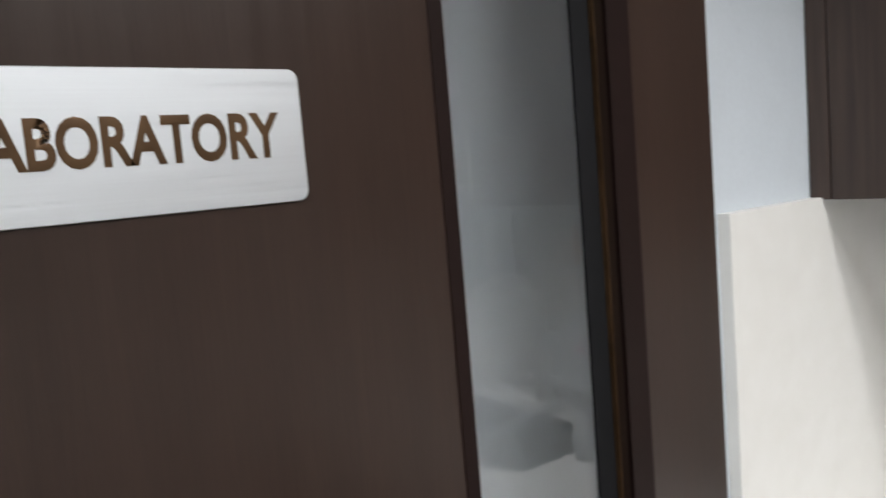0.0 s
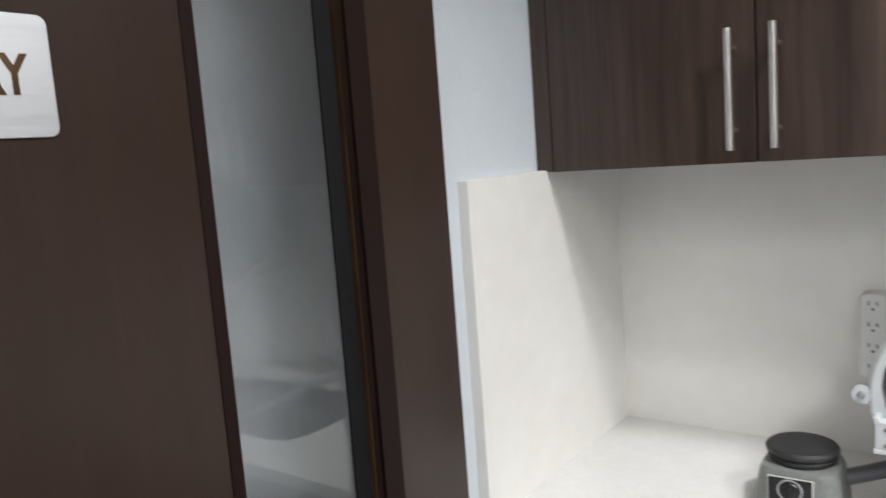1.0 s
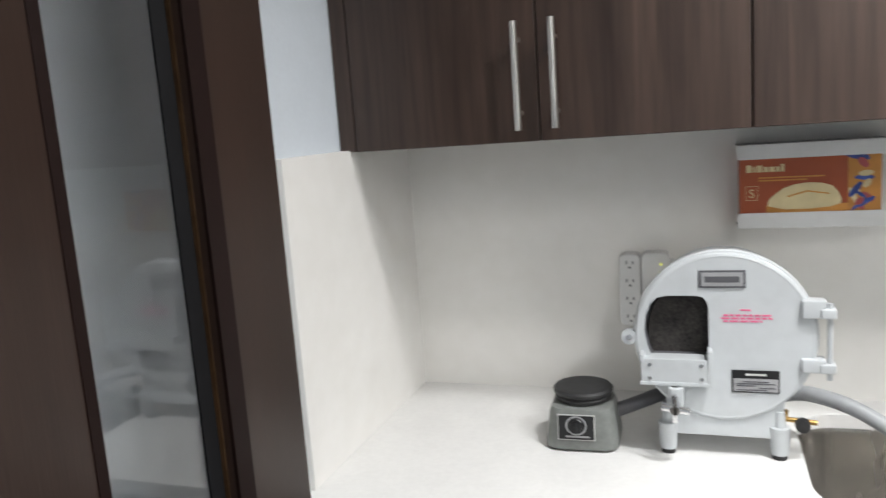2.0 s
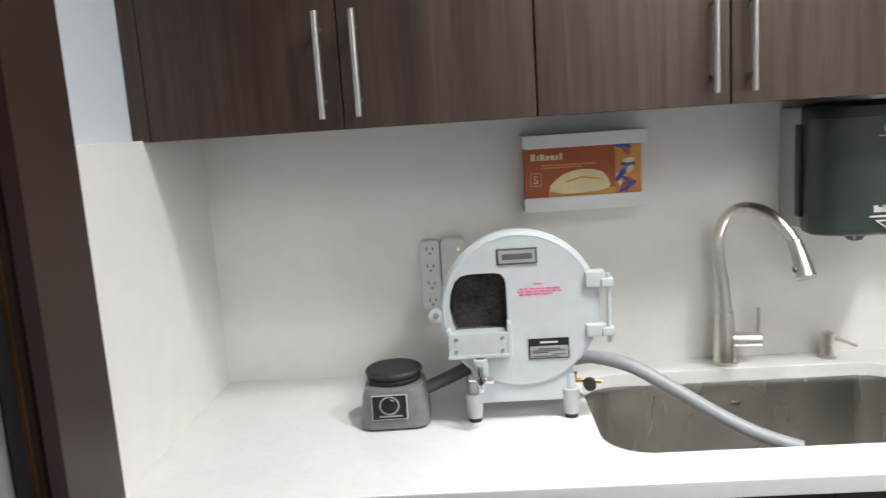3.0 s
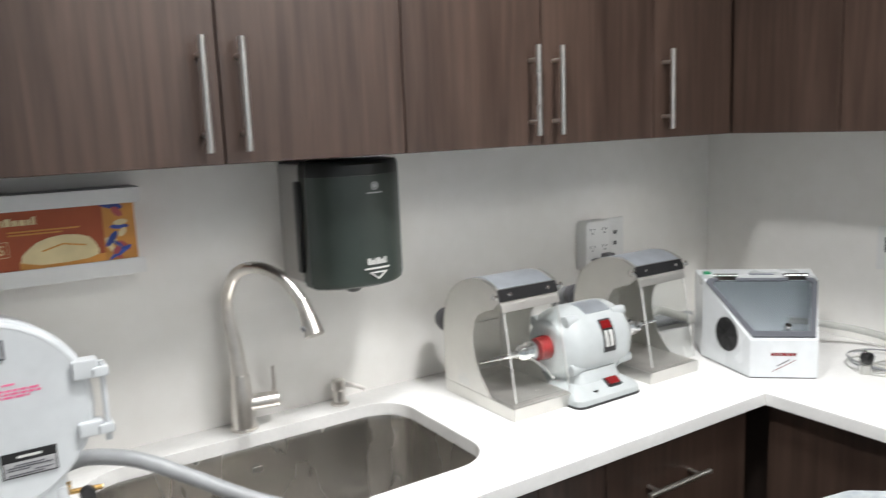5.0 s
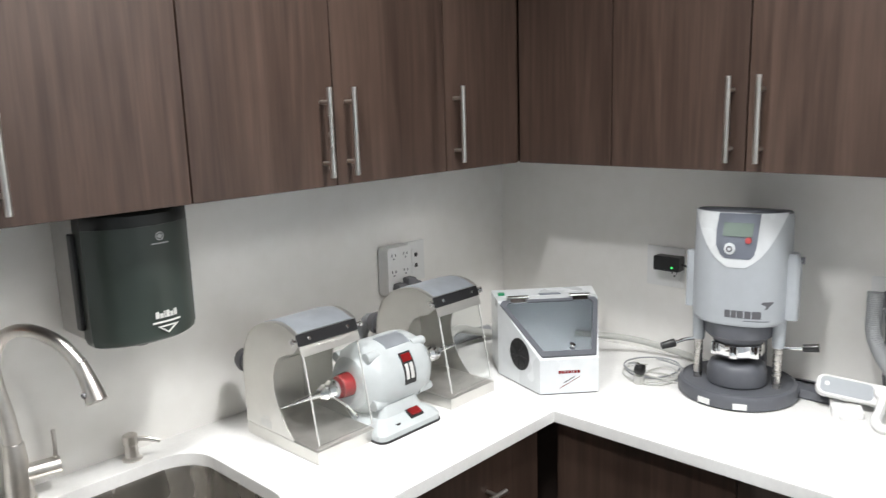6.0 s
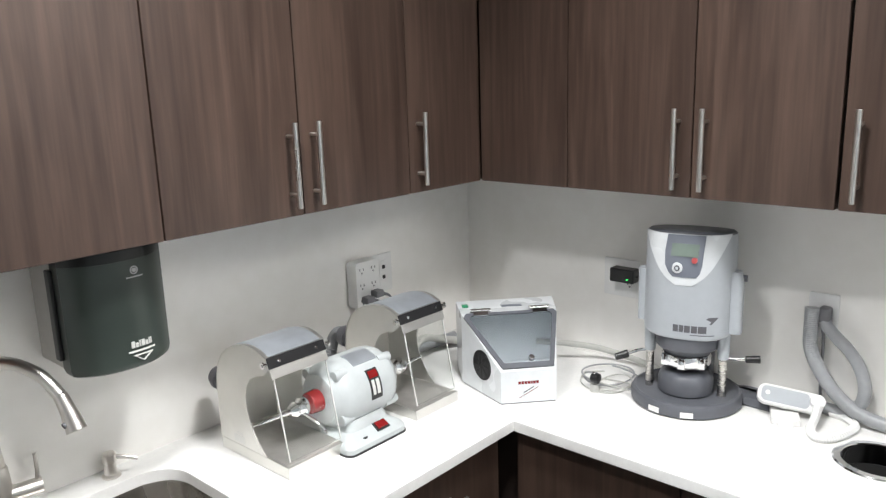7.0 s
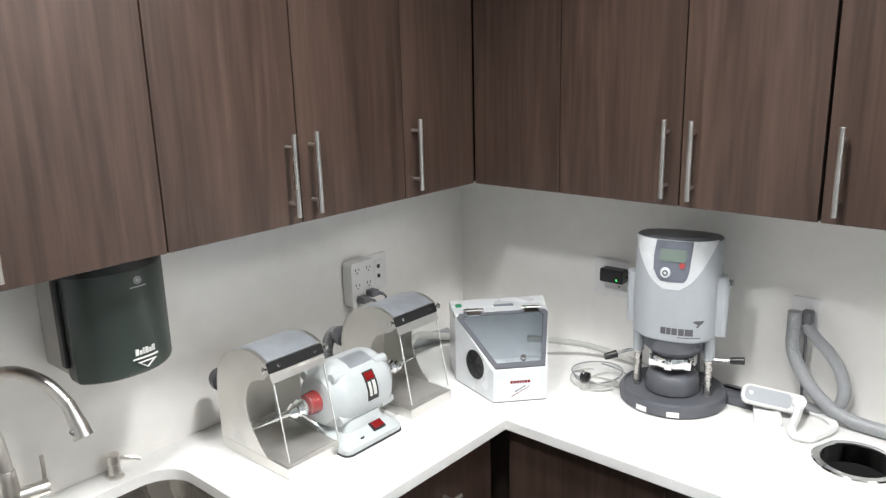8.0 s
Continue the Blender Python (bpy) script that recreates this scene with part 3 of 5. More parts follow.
part("grinding_wheel", spun([(0.003, 0.034), (0.003, 0.026), (0.126, 0.026), (0.127, 0.034)], (0, 0, CZ), "y", 48), M_WHEEL, tr, "dark gritty abrasive wheel")
LOW = Matrix.Translation((0, 0, -0.007)) @ Matrix.Diagonal((1, 0.62, 1, 1))
tray = joined(bx((-0.137, -0.050, 0.146), (-0.0195, -0.044, 0.190), 0.002), bx((-0.139, -0.052, 0.186), (-0.131, 0.004, 0.197), 0.002), bx((-0.0265, -0.052, 0.146), (-0.0185, 0.004, 0.205), 0.002),
              bx((-0.137, -0.046, 0.182), (-0.020, 0.018, 0.188), 0.001), bx((-0.139, -0.0525, 0.142), (-0.0185, -0.044, 0.149), 0.002))
table = part("work_table", moved(tray, LOW), M_TRIMMER, tr)
for x in (-0.122, -0.036):
    for z in (0.149, 0.173):
        part("screw", spun([(0.0008, -0.0335), (0.0032, -0.0335), (0.0036, -0.0308), (0.0008, -0.0308)], (x, 0, z), "y", 12), M_CHROME, table)
part("table_bracket", joined(bx((-0.092, -0.040, 0.085), (-0.066, -0.006, 0.1345), 0.003), bx((-0.088, -0.046, 0.118), (-0.072, -0.03, 0.1345), 0.002)), M_TRIMMER, tr)
part("wing_knob", joined(cyl((-0.080, -0.044, 0.103), (-0.080, -0.066, 0.103), 0.011, 0.009, 16, 0.001), bx((-0.0845, -0.066, 0.080), (-0.0755, -0.056, 0.131), 0.003),
                         cyl((-0.103, -0.056, 0.106), (-0.057, -0.056, 0.100), 0.0068, n=12, bev=0.001)), M_CHROME, tr, "chrome wing knob")
stand = loft([[Vector(p) for p in ((-0.098, -0.004, 0.036), (0.093, -0.004, 0.036), (0.093, 0.118, 0.036), (-0.098, 0.118, 0.036))],
              [Vector(p) for p in ((-0.094, -0.002, 0.05), (0.090, -0.002, 0.05), (0.090, 0.118, 0.05), (-0.094, 0.118, 0.05))],
              [Vector(p) for p in ((-0.100, 0.004, 0.125), (0.104, 0.004, 0.125), (0.104, 0.112, 0.125), (-0.100, 0.112, 0.125))]])
part("pedestal", bevel(stand, 0.005, 2, 30), M_TRIMMER, tr)
for x in (-0.095, 0.090):
    for y in (0.004, 0.108):
        leg = part("leg", joined(cyl((x, y, 0.008), (x, y, 0.058), 0.0145, 0.0175, 18, 0.002), cyl((x, y, 0.058), (x, y, 0.085), 0.010, 0.008, 14)), M_TRIMMER, tr)
        part("rubber_foot", cyl((x, y, 0.0), (x, y, 0.009), 0.0125, n=16), M_RUBBER, leg)
for z0, z1 in ((0.253, 0.284), (0.160, 0.184)):
    part("hinge_bracket", joined(bx((0.122, -0.016, z0), (0.160, 0.012, z1), 0.004), bx((0.150, -0.020, z0 + 0.001), (0.174, 0.010, z0 + 0.017), 0.003)), M_TRIMMER, tr)
part("hinge_rod", cyl((0.165, -0.008, 0.148), (0.165, -0.008, 0.278), 0.0045, n=12), M_TRIMMER, tr)
part("latch_lug", joined(spun([(0.006, -0.004), (0.0135, -0.004), (0.0135, 0.006), (0.006, 0.006)], (-0.158, 0, 0.213), "y", 20, True), bx((-0.152, -0.002, 0.205), (-0.138, 0.006, 0.222), 0.002)), M_TRIMMER, tr)
part("latch_screw", cyl((-0.158, -0.008, 0.213), (-0.158, 0.004, 0.213), 0.0055, n=14, bev=0.001), M_CHROME, tr)
name_plate = part("name_plate", bx((-0.0385, -0.0085, 0.3035), (0.0365, -0.006, 0.334), 0.0005), M_PRINT, tr, "metal name plate with dark border")
part("plate_face", bx((-0.0345, -0.0095, 0.307), (0.0325, -0.0085, 0.3305)), M_PLATE, name_plate)
part("print_bar", bx((-0.029, -0.0102, 0.3135), (0.027, -0.0095, 0.324), 0.0003), M_PRINT, name_plate)
rating = part("rating_plate", bx((0.013, -0.0085, 0.1205), (0.089, -0.006, 0.160), 0.0005), M_BLACK, tr, "black and grey rating plate")
part("plate_face", bx((0.0155, -0.0095, 0.123), (0.0865, -0.0085, 0.1455)), M_PLATE, rating)
for i, (a, b) in enumerate(((0.03, 0.072), (0.02, 0.082), (0.02, 0.05), (0.056, 0.082), (0.02, 0.07))):
    part("print_bar", bx((a, -0.0102, 0.1415 - 0.0037 * i - 0.0018), (b, -0.0095, 0.1415 - 0.0037 * i)), M_PRINT, rating)
part("print_bar", bx((0.035, -0.0095, 0.151), (0.068, -0.0085, 0.1545)), M_PALEPRINT, rating)
warn = part("warning_print", joined(bx((0.027, -0.0066, 0.2635), (0.044, -0.006, 0.2665))), M_PINK, tr, "pink printed warning lines")
rnd = random.Random(4)
for row, (a, b) in enumerate(((0.000, 0.078), (-0.003, 0.079), (0.000, 0.062))):
    xx = a
    while xx < b - 0.004:
        w = min(rnd.uniform(0.006, 0.015), b - xx)
        part("print_bar", bx((xx, -0.0066, 0.2575 - row * 0.0052 - 0.0034), (xx + w, -0.006, 0.2575 - row * 0.0052)), M_PINK, warn)
        xx += w + 0.0022
part("water_valve", joined(cyl((0.085, 0.02, 0.067), (0.150, 0.012, 0.064), 0.0045, n=10), cyl((0.092, 0.02, 0.075), (0.104, 0.019, 0.074), 0.009, n=14)), M_BRASS, tr, "brass water valve")
part("valve_knob", spun([(0.004, -0.014), (0.0115, -0.012), (0.0125, 0.0), (0.010, 0.008), (0.003, 0.009)], (0.125, 0.0, 0.065), "y", 18), M_RUBBER, tr, "black valve knob")

drain_hose = tube([(0.800, -0.235, 0.985), (0.845, -0.262, 1.000), (0.915, -0.300, 0.990), (0.985, -0.338, 0.955), (1.060, -0.375, 0.912), (1.125, -0.405, 0.882), (1.195, -0.432, 0.862)], 0.0138, 14, 6)
moved(drain_hose, Matrix.Translation((0.0, 0.016, -0.008)))
tagged(new("drain_hose", mesh_of("drain_hose", drain_hose, M_HOSE)), "grey vinyl drain hose from the trimmer into the sink", "hose")
feed = tube([(0.500, -0.285, 0.960), (0.540, -0.272, 0.972), (0.585, -0.250, 0.985), (0.620, -0.215, 0.990)], 0.0135, 12, 6)
moved(feed, Matrix.Translation((0.0, 0.024, -0.014)))
tagged(new("feed_hose", mesh_of("feed_hose", feed, M_HOSEDARK)), "dark grey hose running behind the vibrator and trimmer", "hose")

# ---------------------------------------------------------------- vibrator
vb = thing("plaster_vibrator", pose(0.449, -0.288, ZC, 0, 0, 2) @ Matrix.Diagonal((1.0, 1.0, 0.92, 1)), "grey metal plaster vibrator with black rubber top", "vibrator")


def sq(h, r, z):
    return [Vector((x, y, z)) for x, y in rrect(-h, -h, h, h, r, 5)]


part("housing", loft([sq(0.063, 0.026, 0.003), sq(0.0675, 0.028, 0.006), sq(0.067, 0.028, 0.020), sq(0.061, 0.028, 0.073), sq(0.057, 0.028, 0.086), sq(0.048, 0.026, 0.090)]), M_GREYMETAL, vb)
part("rubber_top", spun([(0.046, 0.0895), (0.052, 0.093), (0.0535, 0.099), (0.050, 0.1035), (0.0555, 0.106), (0.0565, 0.1125), (0.053, 0.117), (0.040, 0.118), (0.030, 0.1155)], (0, 0, 0), n=40), M_RUBBER, vb)
panel = part("control_panel", moved(bx((-0.0345, -0.001, -0.026), (0.0345, 0.001, 0.026), 0.0006), Matrix.Translation((-0.008, -0.0650, 0.052)) @ pose(0, 0, 0, -6.5)), M_PALEPRINT, vb, "black control panel with silver border")
part("panel_face", moved(bx((-0.0325, -0.002, -0.024), (0.0325, -0.0008, 0.024)), Matrix.Translation((-0.008, -0.0650, 0.052)) @ pose(0, 0, 0, -6.5)), M_BLACK, panel)
part("dial_scale", moved(spun([(0.0165, -0.003), (0.0195, -0.003), (0.0195, -0.0018), (0.0165, -0.0018)], (0, 0, 0), "y", 30, True), Matrix.Translation((-0.008, -0.0650, 0.056)) @ pose(0, 0, 0, -6.5)), M_PLATE, panel)
part("dial_knob", moved(joined(spun([(0.003, -0.013), (0.0105, -0.012), (0.0115, -0.004), (0.014, -0.002)], (0, 0, 0), "y", 24), bx((-0.0025, -0.0155, -0.009), (0.0025, -0.012, 0.009), 0.0008)), Matrix.Translation((-0.008, -0.0650, 0.056)) @ pose(0, 0, 0, -6.5)), M_BLACK, panel)
part("print_bar", moved(bx((-0.020, -0.0026, -0.020), (0.024, -0.0018, -0.0165)), Matrix.Translation((-0.008, -0.0650, 0.052)) @ pose(0, 0, 0, -6.5)), M_PLATE, panel)
for x in (-0.04, 0.04):
    for y in (-0.04, 0.04):
        part("foot", cyl((x, y, 0), (x, y, 0.006), 0.010, n=12), M_RUBBER, vb)

# ---------------------------------------------------------------- glove dispenser
gl = thing("glove_holder", pose(0.736, -T, 1.273), "white metal wall holder for a glove box", "glove holder")
GW, GD, GH = 0.264, 0.083, 0.163
part("back_plate", bx((0.004, -0.002, 0.0), (GW - 0.004, 0.0, GH), 0.0005), M_WHITE, gl)
for nm, z0, z1, zz in (("bottom_channel", 0.0, 0.030, 0.0), ("top_channel", 0.1345, GH, GH - 0.002)):
    lip = prism(rrect(0, z0, GW, z1, 0.006, 4), "y", -GD, -GD + 0.002, 0.0004, 1)
    part(nm, joined(lip, bx((0.0, -GD + 0.002, zz), (GW, -0.002, zz + 0.002))), M_WHITE, gl)
carton = thing("glove_box", pose(0.741, -T - 0.004, 1.2755), "orange cardboard box of disposable gloves in its holder", "glove box")
part("carton", bx((0, -0.0745, 0), (0.246, 0, 0.156), 0.0008), M_ORANGE, carton)
yy = -0.0752
part("amber_panel", bx((0.190, yy, 0.004), (0.246, -0.0745, 0.152)), M_AMBER, carton, "amber printed panel")
part("lower_band", bx((0.048, yy, 0.026), (0.190, -0.0745, 0.042)), M_AMBER, carton, "amber printed band")
glove = [(0.050, 0.040), (0.052, 0.052), (0.062, 0.062), (0.078, 0.074), (0.098, 0.081), (0.122, 0.084), (0.146, 0.082), (0.164, 0.076), (0.174, 0.064), (0.180, 0.050), (0.178, 0.042), (0.16, 0.036), (0.12, 0.033), (0.08, 0.033)]
part("glove_picture", prism(glove, "y", yy - 0.0006, yy - 0.0001), M_CREAM, carton, "cream printed shape")
part("fold_line", prism([(0.085, 0.056), (0.120, 0.066), (0.158, 0.060), (0.158, 0.0625), (0.120, 0.069), (0.085, 0.059)], "y", yy - 0.001, yy - 0.0006), M_AMBER, carton)
rnd = random.Random(11)
for i in range(16):
    cx, cz = rnd.uniform(0.199, 0.240), rnd.uniform(0.035, 0.132)
    w, h, a = rnd.uniform(0.008, 0.018), rnd.uniform(0.003, 0.007), rnd.uniform(-70, 70)
    shape = moved(prism(ring(0, 0, w, 10, h), "y", -0.0003, 0.0003), Matrix.Translation((cx, yy - 0.0006 - 0.00004 * i, cz)) @ pose(0, 0, 0, 0, a, 0))
    part("colour_patch", shape, (M_BLUE, M_RED, M_CREAM, M_BLUE)[i % 4], carton)
for a, b, z0, z1 in ((0.012, 0.022, 0.1065, 0.1210), (0.025, 0.029, 0.1065, 0.1175), (0.031, 0.041, 0.1065, 0.1200), (0.043, 0.052, 0.1065, 0.1165), (0.054, 0.063, 0.1065, 0.1165), (0.065, 0.072, 0.1065, 0.1165), (0.074, 0.080, 0.1065, 0.1210)):
    part("brand_bar", bx((a, yy, z0), (b, -0.0745, z1)), M_CREAM, carton)
for a, b, z in ((0.034, 0.150, 0.094), (0.034, 0.120, 0.0885)):
    part("print_bar", bx((a, yy, z), (b, -0.0745, z + 0.0028)), M_AMBER, carton)
part("size_square", prism(rrect(0.010, 0.052, 0.033, 0.080, 0.001, 1), "y", yy, -0.0745, 0, 1, holes=(rrect(0.0108, 0.0528, 0.0322, 0.0792, 0.001, 1),)), M_CREAM, carton)
part("size_letter", lettering("S", 0.0165, 0.010, 0.0006, Matrix.Translation((0.0165, -0.0746, 0.0575)) @ pose(0, 0, 0, 90)), M_CREAM, carton, "printed size letter S", shade=0)

# ---------------------------------------------------------------- paper towel dispenser
td = thing("towel_dispenser", pose(1.295, -T, 1.198), "smoked dark green paper towel dispenser on the wall", "towel dispenser")
part("back_case", joined(bx((0.010, -0.146, 0.010), (0.205, 0.0, 0.262), 0.006)), M_GREYPLASTIC, td)


def cover(off, depth):
    """The cover's outline from above: straight sides and a bowed front."""
    x0, x1, n = off, 0.213 - off, 20
    pts = [Vector((x1, -0.140, 0)), Vector((x1, -0.170, 0))]
    for i in range(n + 1):
        f = i / n
        e = (1 - abs(2 * f - 1) ** 2.6)
        pts.append(Vector((x1 + (x0 - x1) * f, -0.176 - depth * e, 0)))
    return pts + [Vector((x0, -0.170, 0)), Vector((x0, -0.140, 0))]


def at_z(pts, z):
    return [Vector((p.x, p.y, z)) for p in pts]


part("cover", loft([at_z(cover(0.012, 0.040), 0.006), at_z(cover(0.004, 0.046), 0.010), at_z(cover(0.0, 0.050), 0.022), at_z(cover(0.0, 0.052), 0.236)]), M_TOWEL, td)
part("top_band", loft([at_z(cover(0.0, 0.052), 0.2362), at_z(cover(0.0005, 0.052), 0.258), at_z(cover(0.006, 0.046), 0.266), at_z(cover(0.03, 0.03), 0.269)]), M_TOWELTOP, td)
part("side_hinge", bx((-0.008, -0.150, 0.040), (0.003, -0.128, 0.228), 0.003), M_BLACK, td)
part("outlet_nozzle", spun([(0.020, 0.012), (0.022, -0.002), (0.014, -0.012), (0.008, -0.014)], (0.106, -0.150, 0), "z", 20), M_TOWELTOP, td)


def on_cover(a, b, z0, z1, mat, name):
    """A thin printed bar that follows the bowed cover."""
    def front(x):
        return -0.176 - 0.052 * (1 - abs(2 * (0.213 - x) / 0.213 - 1) ** 2.6)
    n = 4
    xs = [a + (b - a) * i / n for i in range(n + 1)]
    return part(name, loft([[Vector((x, front(x) - 0.0008, z)) for x in xs] + [Vector((x, front(x) + 0.002, z)) for x in xs[::-1]] for z in (z0, z1)]), mat, td)


ex = 0.128
part("emblem", joined(spun([(0.0065, -0.0006), (0.0085, -0.0006), (0.0085, 0.003), (0.0065, 0.003)], (ex, -0.2274, 0.214), "y", 20, True), spun([(0.001, -0.0006), (0.0045, -0.0006), (0.0045, 0.003), (0.001, 0.003)], (ex, -0.2274, 0.214), "y", 14)), M_PLATE, td)
on_cover(ex - 0.018, ex + 0.018, 0.199, 0.2012, M_PLATE, "print_bar")
for a, b, h in ((-0.024, -0.017, 0.013), (-0.015, -0.009, 0.009), (-0.007, -0.004, 0.013), (-0.002, 0.005, 0.013), (0.007, 0.013, 0.009), (0.015, 0.0175, 0.013), (0.019, 0.0215, 0.013)):
    on_cover(ex + a, ex + b, 0.053, 0.053 + h, M_PALEPRINT, "brand_bar")
on_cover(ex - 0.031, ex + 0.029, 0.043, 0.0462, M_PALEPRINT, "print_bar")
part("arrow_print", moved(prism([(-0.022, 0.037), (0.022, 0.037), (0.0, 0.021)], "y", -0.0008, 0.002, 0, 1, holes=([(-0.0155, 0.0348), (0.0155, 0.0348), (0.0, 0.0238)],)), Matrix.Translation((ex, -0.2274, 0)) @ pose(0, 0, 0, 0, 0, 6)), M_PALEPRINT, td)


# ---------------------------------------------------------------- outlets
def outlet(m, label, gangs=1, w=0.07, h=0.114, socket=(0,)):
    """A wall plate that faces -y, its back at y = 0."""
    o = thing("wall_outlet", m, label, "outlet")
    part("plate", prism(rrect(0, 0, w, h, 0.004, 4), "y", -0.005, 0.0, 0.0015, 2), M_WHITE, o)
    for g in socket:
        cx = w * (g + 0.5) / gangs
        s_ = part("socket", prism(rrect(cx - 0.0165, 0.022, cx + 0.0165, h - 0.022, 0.002, 3), "y", -0.0065, -0.005), M_WHITE, o)
        for z in (0.036, h - 0.050):
            part("slot", joined(bx((cx - 0.0085, -0.0071, z + 0.004), (cx - 0.006, -0.0065, z + 0.014)), bx((cx + 0.006, -0.0071, z + 0.004), (cx + 0.0085, -0.0071 + 0.0006, z + 0.012)),
                               cyl((cx, -0.0071, z - 0.002), (cx, -0.0065, z - 0.002), 0.003, n=10)), M_PRINT, s_)
    return o


def surge(m, label, cols, rows, w, h, leds=False):
    """A block of sockets that plugs over an outlet, facing -y."""
    o = thing("socket_adapter", m, label, "outlet")
    part("housing", prism(rrect(0, 0, w, h, 0.012, 5), "y", -0.042, 0.0, 0.003, 2), M_WHITE, o)
    for i in range(cols):
        for j in range(rows):
            cx, z = w * (i + 0.5) / cols, h * (j + 0.35) / rows
            part("slot", joined(bx((cx - 0.008, -0.0427, z + 0.004), (cx - 0.0055, -0.042, z + 0.012)), bx((cx + 0.0055, -0.0427, z + 0.004), (cx + 0.008, -0.042, z + 0.011)),
                               cyl((cx, -0.0427, z - 0.003), (cx, -0.042, z - 0.003), 0.0026, n=8)), M_PRINT, o)
    if leds:
        for j in range(2):
            part("indicator_light", cyl((w * 0.72, -0.0435, h * (0.72 + 0.12 * j)), (w * 0.72, -0.042, h * (0.72 + 0.12 * j)), 0.0025, n=10), M_AMBERLED, o, "small lit indicator")
    return o


outlet(pose(0.500, -T, 1.082), "white double wall outlet behind the trimmer", 2, 0.116, 0.118, (0,))
surge(pose(0.500, -T - 0.005, 1.062), "white four-way socket adapter beside the surge protector", 1, 4, 0.044, 0.156)
surge(pose(0.546, -T - 0.005, 1.072), "white surge protector block with two lit indicators", 1, 1, 0.056, 0.148, True)
corner_outlet = outlet(pose(2.216, -T, 1.118), "white double wall outlet with black reset buttons", 2, 0.146, 0.122, ())
part("socket", prism(rrect(0.092, 0.022, 0.125, 0.100, 0.002, 3), "y", -0.0065, -0.005), M_WHITE, corner_outlet)
for z in (0.042, 0.074):
    part("reset_button", prism(rrect(0.103, z, 0.114, z + 0.012, 0.003, 3), "y", -0.0085, -0.0066), M_BLACK, corner_outlet)
surge(pose(2.174, -T - 0.005, 1.100), "white socket adapter with two grey plugs", 2, 3, 0.092, 0.144)
for k, (x, z) in enumerate(((2.200, 1.130), (2.238, 1.142))):
    plug = thing("power_plug", pose(x, -T - 0.047, z), "dark grey power plug in the socket adapter", "plug", "plugs in the adapter")
    part("plug_body", joined(bx((-0.011, -0.030, -0.012), (0.020, 0.0, 0.010), 0.005), cyl((0.015, -0.020, -0.002), (0.036, -0.030, -0.010), 0.007, 0.004, 10)), M_HOSEDARK, plug)
    part("cord", tube([(0.034, -0.029, -0.010), (0.05, -0.026, -0.03), (0.045, -0.012, -0.10), (0.04, 0.010, -0.17), (0.04 - 0.06 * k, 0.005, -0.230 + 0.01 * (1 - k) - z + 1.116)], 0.0035, 8, 5), M_HOSEDARK, plug)
WALLR = pose(XR - T, 0, 0, 0, 0, -90)
outlet(WALLR @ pose(0.558, 0, 1.104), "white double wall outlet beside the press", 2, 0.116, 0.116, (1,))
adapter = thing("power_adapter", WALLR @ pose(0.598, -0.0072, 1.158), "black power adapter with green light in the outlet", "power adapter")
part("adapter_body", bx((0.0, -0.040, 0.0), (0.078, 0.0, 0.042), 0.005, 3), M_BLACK, adapter)
part("indicator_light", cyl((0.058, -0.0405, 0.012), (0.058, -0.0395, 0.012), 0.0028, n=12), M_GREEN, adapter, "small green light")
part("cord", tube([(0.076, -0.02, 0.02), (0.095, -0.02, 0.014), (0.105, -0.012, -0.03), (0.112, -0.006, -0.12), (0.12, -0.008, -0.2), (0.14, -0.02, -0.243)], 0.0025, 8, 5), M_BLACK, adapter)
outlet(WALLR @ pose(1.150, 0, 1.092), "white wall outlet behind the grey hoses", 1, 0.072, 0.116, (0,))
plug = thing("power_plug", WALLR @ pose(1.184, -0.0072, 1.158), "dark grey plug in the outlet behind the hoses", "plug")
part("plug_body", joined(bx((-0.002, -0.034, -0.018), (0.026, 0.0, 0.022), 0.007), cyl((0.012, -0.020, -0.012), (0.013, -0.024, -0.045), 0.008, 0.005, 12)), M_HOSEDARK, plug)
part("cord", tube([(0.013, -0.024, -0.043), (0.014, -0.02, -0.10), (0.012, -0.012, -0.18), (0.02, -0.02, -0.243)], 0.004, 8, 5), M_HOSEDARK, plug)


